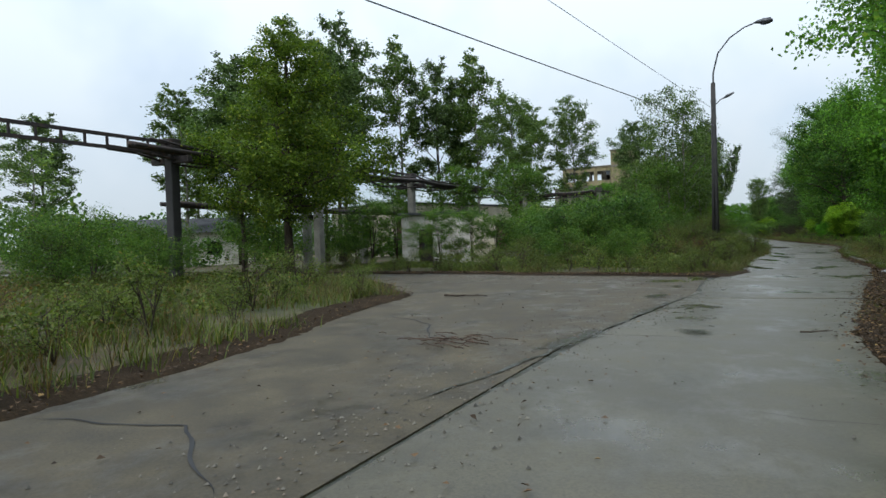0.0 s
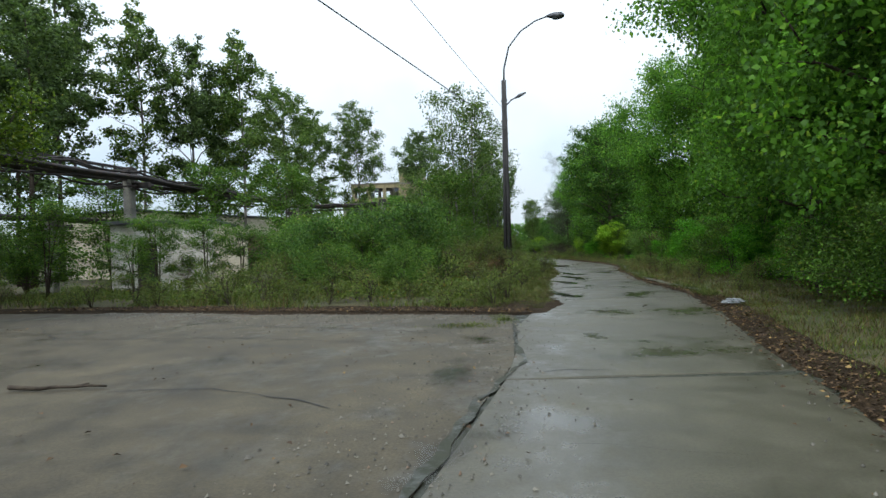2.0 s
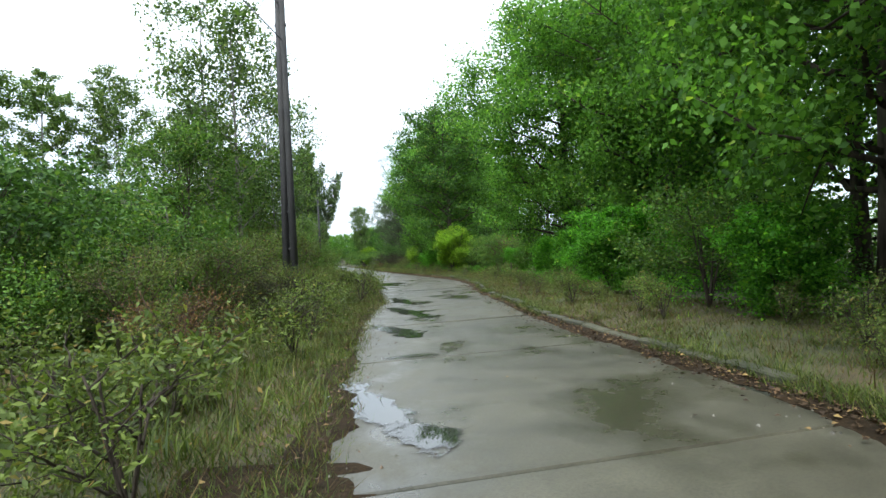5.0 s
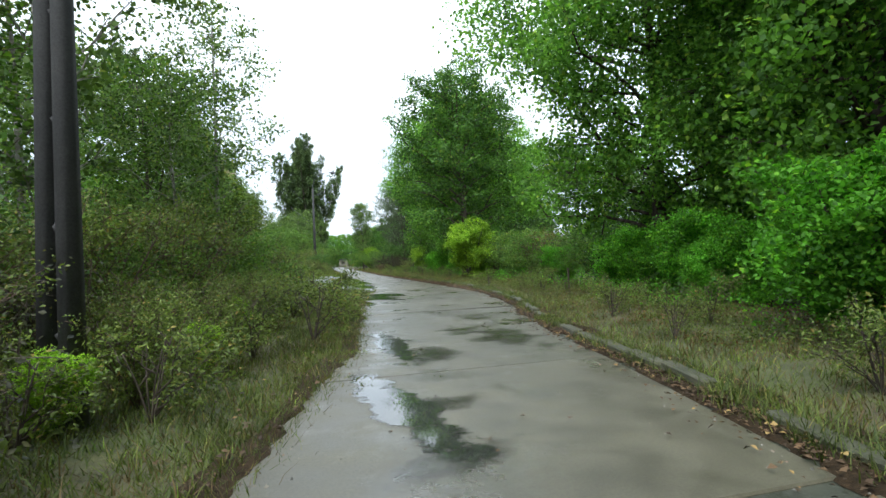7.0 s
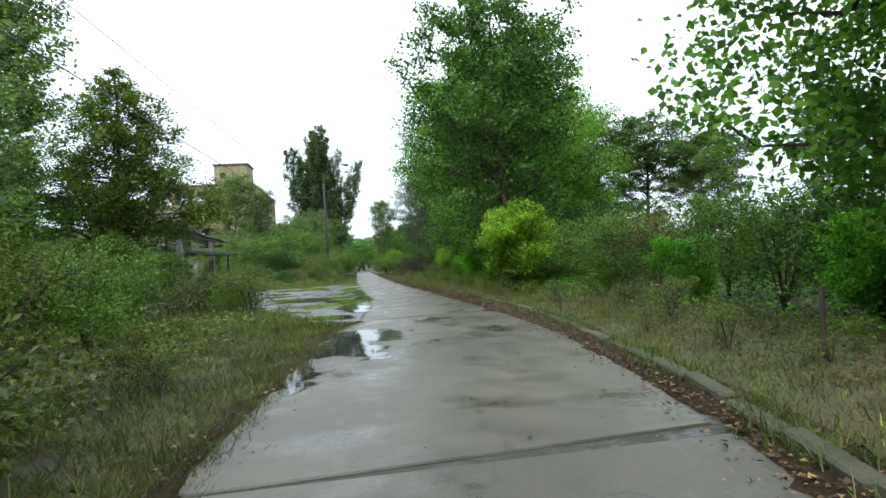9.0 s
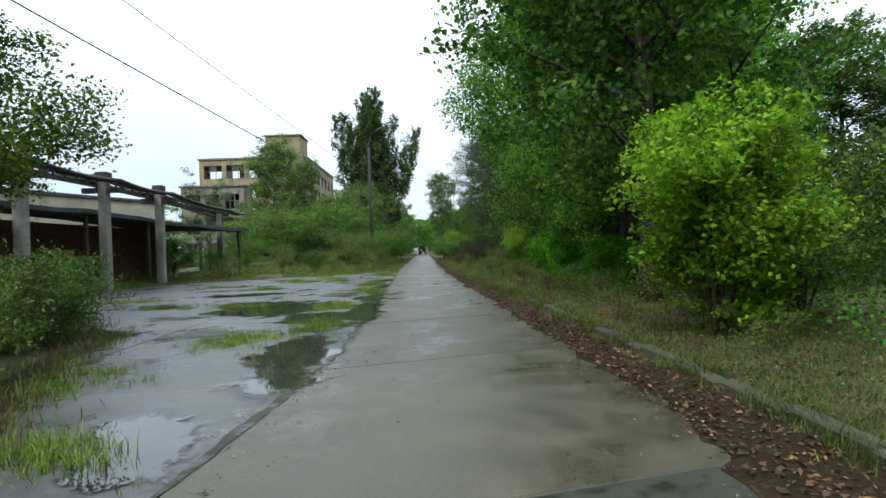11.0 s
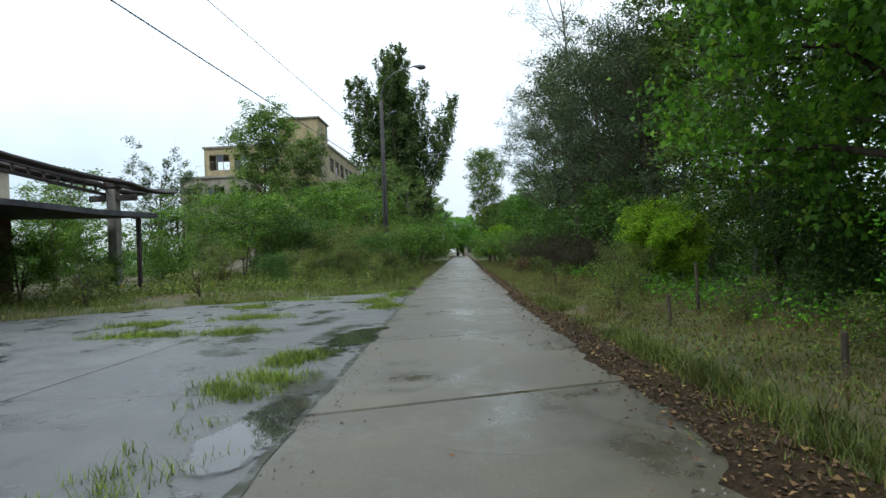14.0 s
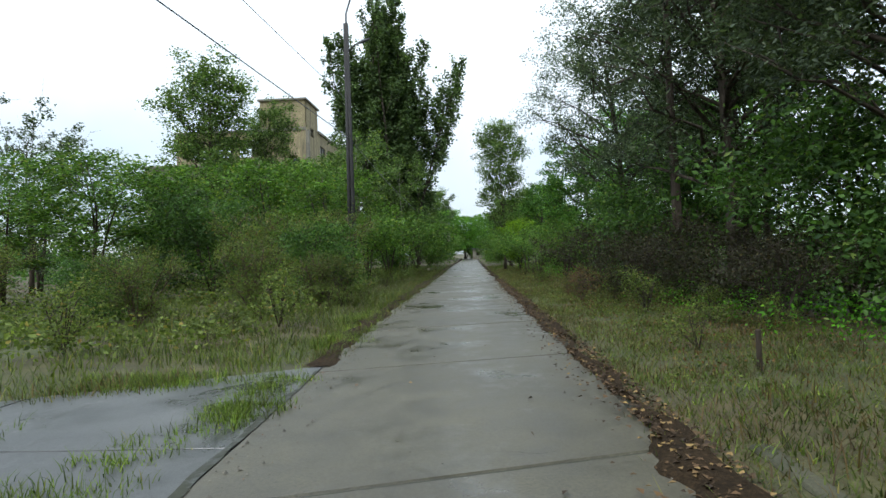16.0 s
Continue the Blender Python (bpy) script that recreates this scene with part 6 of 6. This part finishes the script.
grass("dry_grass", EDGES, 26, 0.05, 0.32, 0.22, "grass_dry", "dead grass along the paving edge", 49, 0.005)
FARL = scatter(1500, (-18, -2, -2, 20), 0.2, 9, 42)
grass("thicket_grass", FARL, 18, 0.08, 0.34, 0.18, "grass", "grass in front of the thicket", 43, 0.007)
def undergrowth(name, box4, n, dmin, dmax, tall, size, mat, label, seed):
    """Low leafy ground cover over a stretch of ground."""
    rng = np.random.default_rng(seed)
    sp = np.array(scatter(n, box4, dmin, dmax, seed))
    per = 24
    h = np.array([tall * (0.35 + 0.65 * max(0.0, noise.noise((x * 0.5, y * 0.5, seed)) + 0.5)) for x, y in sp])
    z = np.array([ground_z(x, y) for x, y in sp])
    c = np.repeat(np.column_stack([sp, z]), per, 0)
    c[:, :2] += np.clip(rng.normal(size=(len(c), 2)), -1.8, 1.8) * 0.26
    c[:, 2] += rng.random(len(c)) ** 0.8 * np.repeat(h, per) + 0.02
    tagged(new(name, leaves(name, c, size * rng.uniform(0.6, 1.3, len(c)), mat, rng, 0.1, 0.6)), label, "undergrowth", kind="stuff")


undergrowth("undergrowth", (-3, -86, 14, 45), 3400, 2.8, 11, 0.7, 0.07, "leaf_fresh", "low leafy undergrowth beneath the trees", 61)
undergrowth("undergrowth", (-3, -86, 16, 45), 2400, 3.5, 14, 1.0, 0.1, "leaf_dark", "dark leafy undergrowth beneath the trees", 62)
undergrowth("verge_weeds", (1.6, -50, 8, 30), 1700, 0.9, 4.5, 0.3, 0.042, "leaf_olive", "low leafy weeds in the verge grass", 66)
undergrowth("verge_weeds", (1.6, -50, 8, 30), 600, 0.9, 4.5, 0.28, 0.04, "leaf_rust", "withered red-brown weeds in the verge grass", 67)
undergrowth("undergrowth", (-20, -63, -3, -30), 1700, 1.7, 9, 0.6, 0.085, "leaf_olive", "low leafy undergrowth between the shrubs", 63)
undergrowth("undergrowth", (-30, 4, -3, 50), 2000, 1.8, 16, 0.7, 0.1, "leaf_olive", "low leafy undergrowth before the thicket", 64)
undergrowth("undergrowth", (-40, -88, -13, -60), 1300, 2.5, 14, 0.6, 0.1, "leaf_olive", "low leafy weeds behind the tall grass", 65)


def thicket(name, spots, seed):
    rng = np.random.default_rng(seed)
    c, sz = [], []
    for x, y, h in spots:
        u = rng.normal(size=(520, 3))
        u /= np.linalg.norm(u, axis=1, keepdims=True)
        u *= rng.uniform(0.55, 1.1, (520, 1))
        c.append(u * np.array([h * 0.75, h * 0.75, h * 0.5]) + np.array([x, y, h * 0.45]))
        sz.append(rng.uniform(0.18, 0.36, 520))
    c = np.concatenate(c)
    c[:, 2] = np.maximum(c[:, 2], 0.05)
    tagged(new(name, leaves(name, c, np.concatenate(sz), "leaf_dark", rng, 0.2, 0.7)), "dense dark thicket behind the roadside trees", "thicket", kind="stuff")


TH = random.Random(71)
thicket("thicket", [(TH.uniform(13, 20), y + TH.uniform(-1, 1), TH.uniform(2.5, 4.5)) for y in np.arange(-88, 110, 3.0)] + [(TH.uniform(-40, -30), y + TH.uniform(-1, 1), TH.uniform(2, 3.6)) for y in np.arange(12, 70, 3.0)]
        + [(TH.uniform(-50, -38), y + TH.uniform(-1, 1), TH.uniform(2, 4)) for y in np.arange(-95, -20, 4.0)] + [(x + TH.uniform(-1, 1), TH.uniform(-38, -32), TH.uniform(2, 3.5)) for x in np.arange(-36, -12, 3.0)], 72)

TUFTS = [(-2.3, 2.9, 0.5, 1.1), (-1.8, 1.0, 0.3, 0.6), (-5.4, 4.4, 1.5, 0.45), (-7.6, 4.2, 1.2, 0.4), (-5.6, 2.3, 0.5, 0.4), (-4.6, -0.6, 0.7, 0.5), (-4.1, -3.1, 0.5, 0.4), (-5.8, -3.2, 0.9, 0.35), (-6.6, -1.4, 0.8, 0.4), (-2.05, -6.2, 0.28, 0.45), (-2.0, -7.7, 0.4, 0.5), (-6.5, -8.3, 0.9, 0.35), (-1.9, -10.7, 0.35, 1.0),
         (-2.0, -16.9, 0.5, 0.9), (-7.0, -15.5, 1.0, 0.4), (-5.0, -15.9, 0.7, 0.35), (-2.7, -22.4, 0.7, 1.0), (-1.7, -21.0, 0.35, 1.2), (-2.6, -28.0, 0.7, 0.6), (-3.9, -25.4, 0.7, 0.6), (-9.5, -12.6, 1.3, 0.5), (-8.8, -5.4, 1.2, 0.4), (-6.9, -66.5, 0.7, 0.28), (-6.3, -65.6, 0.2, 0.5), (-1.35, -12.6, 0.2, 0.5), (-1.9, 5.4, 0.3, 1.0), (-1.9, 9.6, 0.35, 0.9), (-2.2, 12.6, 0.35, 1.4), (-3.4, 6.4, 0.9, 0.4)]
for i, (x, y, rx, ry) in enumerate(TUFTS):
    rng = random.Random(900 + i)
    sp = []
    while len(sp) < 170:
        px, py = x + rng.gauss(0, rx * 0.55), y + rng.gauss(0, ry * 0.55)
        if noise.noise((px * 1.6, py * 1.6, i * 3.7)) > -0.12 or rng.random() < 0.12:
            sp.append((px, py))
    ob = grass("grass_tuft", sp, 4 if y < -60 else 10, 0.03, 0.09 if y < -60 else 0.15, 0.06, "grass" if y < -60 else "grass_fresh", "low grass mat growing through the paving", 950 + i, 0.004)
    ob.location.z = 0.03
    ob = grass("grass_tuft", sp[::2], 4 if y < -60 else 12, 0.03, 0.1 if y < -60 else 0.18, 0.08, "grass", "olive grass growing through the joints of the concrete", 990 + i, 0.004)
    ob.location.z = 0.03


def gravel():
    """Loose chips and grit on the old asphalt, thickest by its edges."""
    rng = np.random.default_rng(19)
    pts = []
    for _ in range(5200):
        x = rng.uniform(-17, -6)
        y = float(np.interp(x, [-20, -15.8, -11.9, -7.4, -6], [-61.4, -62, -63.2, -64.2, -64.8])) - abs(rng.normal(0, 1.5))
        pts.append((x, y))
    for _ in range(2600):
        y = rng.uniform(-84, -65)
        pts.append((float(np.interp(y, [-84, -77, -70, -65], [-8.1, -7.6, -6.25, -6.1])) + rng.normal(-0.3, 0.6), y))
    for _ in range(1600):
        y = rng.uniform(-63, 20)
        pts.append((left_edge(y) + abs(rng.normal(0, 0.25)), y))
    for _ in range(900):
        y = rng.uniform(-80, 20)
        pts.append((right_edge(y) - abs(rng.normal(0, 0.35)), y))
    p = np.array(pts)
    n = len(p)
    c = np.column_stack([p, np.zeros(n)])
    s = rng.uniform(0.006, 0.02, n)[:, None] * rng.uniform(0.6, 1.3, (n, 1))
    base = np.array([(1, 0, -0.2), (-0.5, 0.87, -0.2), (-0.5, -0.87, -0.2), (0, 0, 0.8)])
    v = (c[:, None, :] + base[None] * s[:, None, :] * rng.uniform(0.6, 1.4, (n, 4, 3)) + np.array([0, 0, 0.003])).reshape(-1, 3)
    i = np.arange(n)[:, None] * 4
    f = np.concatenate([i + np.array([t]) for t in ([0, 1, 3], [1, 2, 3], [2, 0, 3])], 0)
    tagged(new("gravel", mesh_of("gravel", v, f, "gravel")), "loose grit and stone chips on the paving", "gravel", kind="stuff")


gravel()


def fallen_leaves():
    rng = np.random.default_rng(8)
    pts = []
    for y in np.arange(-80, 30, 0.0046):
        pts.append((right_edge(y) + (rng.uniform(-0.06, 0.6 if y < -2 else 0.3) if rng.random() < 0.88 else -abs(rng.normal(0, 0.2))), y + rng.normal(0, 0.1), 0.035))
    for y in np.arange(-64, -30, 0.05):
        pts.append((left_edge(y) - abs(rng.normal(0, 0.4)) + 0.1, y, 0.07))
    for _ in range(150):
        y = rng.uniform(-84, 20)
        pts.append((rng.uniform(left_edge(y), right_edge(y)), y, 0.012))
    for _ in range(7000):
        x = rng.uniform(-20, -5.6)
        pts.append((x, float(np.interp(x, [-20, -15.8, -11.9, -7.4, -6], [-61.4, -62, -63.2, -64.2, -64.8])) + abs(rng.normal(0, 0.5)) - 0.2, 0.06))
    for _ in range(1100):
        y = rng.uniform(-90, -66)
        pts.append((float(np.interp(y, [-92, -79.3, -77.4, -74.8, -71, -67], [-11.2, -11.3, -11.7, -12.3, -13, -16.1])) - abs(rng.normal(0, 0.5)) + 0.2, y, 0.07))
    for _ in range(260):
        pts.append((rng.uniform(-11, -6.5), rng.uniform(-84, -65), 0.015))
    c = np.array(pts)
    c[:, 2] += rng.uniform(-0.01, 0.02, len(c))
    n = len(c)
    ax = rng.normal(size=(n, 3)) * np.array([1, 1, 0.15])
    ax /= np.linalg.norm(ax, axis=1, keepdims=True)
    sd = np.cross(ax, np.array([0, 0, 1.0])[None] + rng.normal(size=(n, 3)) * 0.25)
    s = rng.uniform(0.025, 0.068, n)[:, None]
    up = np.array([0, 0, 1.0]) * s * 0.18
    v = np.stack([c - ax * s * 0.5, c + sd * s * 0.35 + up, c + ax * s * 0.5, c - sd * s * 0.35 + up], 1).reshape(-1, 3)
    i = np.arange(n)[:, None] * 4
    f = np.concatenate([i + np.array([[0, 1, 2]]), i + np.array([[0, 2, 3]])], 0)
    tagged(new("fallen_leaves", mesh_of("fallen_leaves", v, f, "fallen")), "curled brown fallen leaves on the road edge", "leaves", kind="stuff")


fallen_leaves()


# ---- small things ----
def stick(x, y, ln, turn, r, label, seed, z=0.03):
    rng = random.Random(seed)
    t = Tubes(5)
    q = [(ln * (i / 6 - 0.5), rng.gauss(0, 0.02 * ln), abs(rng.gauss(0, 0.01))) for i in range(7)]
    t.add(q, [r * (1 - 0.6 * i / 6) for i in range(7)])
    for k in range(2):
        b = Vector(q[2 + k * 2])
        t.add([b, b + Vector((0.12 * ln, rng.uniform(-0.15, 0.15) * ln, 0.02))], [r * 0.5, r * 0.25])
    ob = new("stick", t.mesh("stick", "bark"))
    ob.matrix_basis = pose(x, y, z, 0, 0, turn)
    tagged(ob, label, "stick", group="fallen sticks")


stick(-11.3, -71.2, 1.1, 5, 0.03, "broken brown stick lying on the asphalt", 1)
stick(-3.02, -64.0, 0.3, 60, 0.012, "short dark twig on the road", 2)
stick(-4.6, -75.4, 0.45, 30, 0.015, "short dark twig on the road", 3)


def twig_heap():
    h = tagged(new("twig_heap"), "heap of broken red-brown twigs on the asphalt", "debris")
    h.location = (-9.0, -77.2, 0.02)
    rng = random.Random(61)
    for i in range(46):
        t = Tubes(4)
        a, ln = rng.uniform(0, 6.28), rng.uniform(0.12, 0.5)
        c = Vector((rng.gauss(0, 0.32), rng.gauss(0, 0.2), rng.uniform(0.0, 0.07)))
        d = Vector((math.cos(a), math.sin(a) * 0.5, rng.uniform(-0.05, 0.08))) * ln * 0.5
        t.add([c - d, c + Vector((0, 0, 0.02)), c + d], [0.008, 0.007, 0.003])
        child("twig", t.mesh("twig", "twig"), h)


twig_heap()


def litter_bag(x, y, s, seed, label):
    rng = random.Random(seed)
    bm = bmesh.new()
    bmesh.ops.create_icosphere(bm, subdivisions=4, radius=s)
    for v in bm.verts:
        n = noise.noise(v.co * (3.0 / s) + Vector((seed, 0, 0))) + 0.5 * noise.noise(v.co * (8.0 / s))
        v.co *= 1 + 0.6 * n
        v.co.z = max(-0.1 * s, v.co.z * 0.35)
        v.co.x *= 1.6
    ob = part("plastic_bag", bm, "plastic", None)
    ob.matrix_basis = pose(x, y, 0.1, 0, 0, rng.uniform(0, 180))
    tagged(ob, label, "litter")


litter_bag(-1.2, -64.2, 0.17, 3, "crumpled pale plastic bag lying in the verge grass")


def verge_stake(x, y, h):
    bm = boxed(-0.024, -0.024, -0.1, 0.024, 0.024, h, bevel=0.008)
    ob = part("stake", bm, "bark", None)
    ob.matrix_basis = pose(x, y, 0, 4, -5, 20)
    tagged(ob, "short dark wooden stake in the verge", "stake", group="verge stakes")


for x, y, h in ((3.65, -13.2, 0.62), (3.55, -8.7, 0.55), (3.5, -4.6, 0.55), (4.5, -3.2, 1.0), (3.4, 6.1, 0.5), (3.4, -32.0, 0.5), (3.9, -39.2, 0.9)):
    verge_stake(x, y, h)
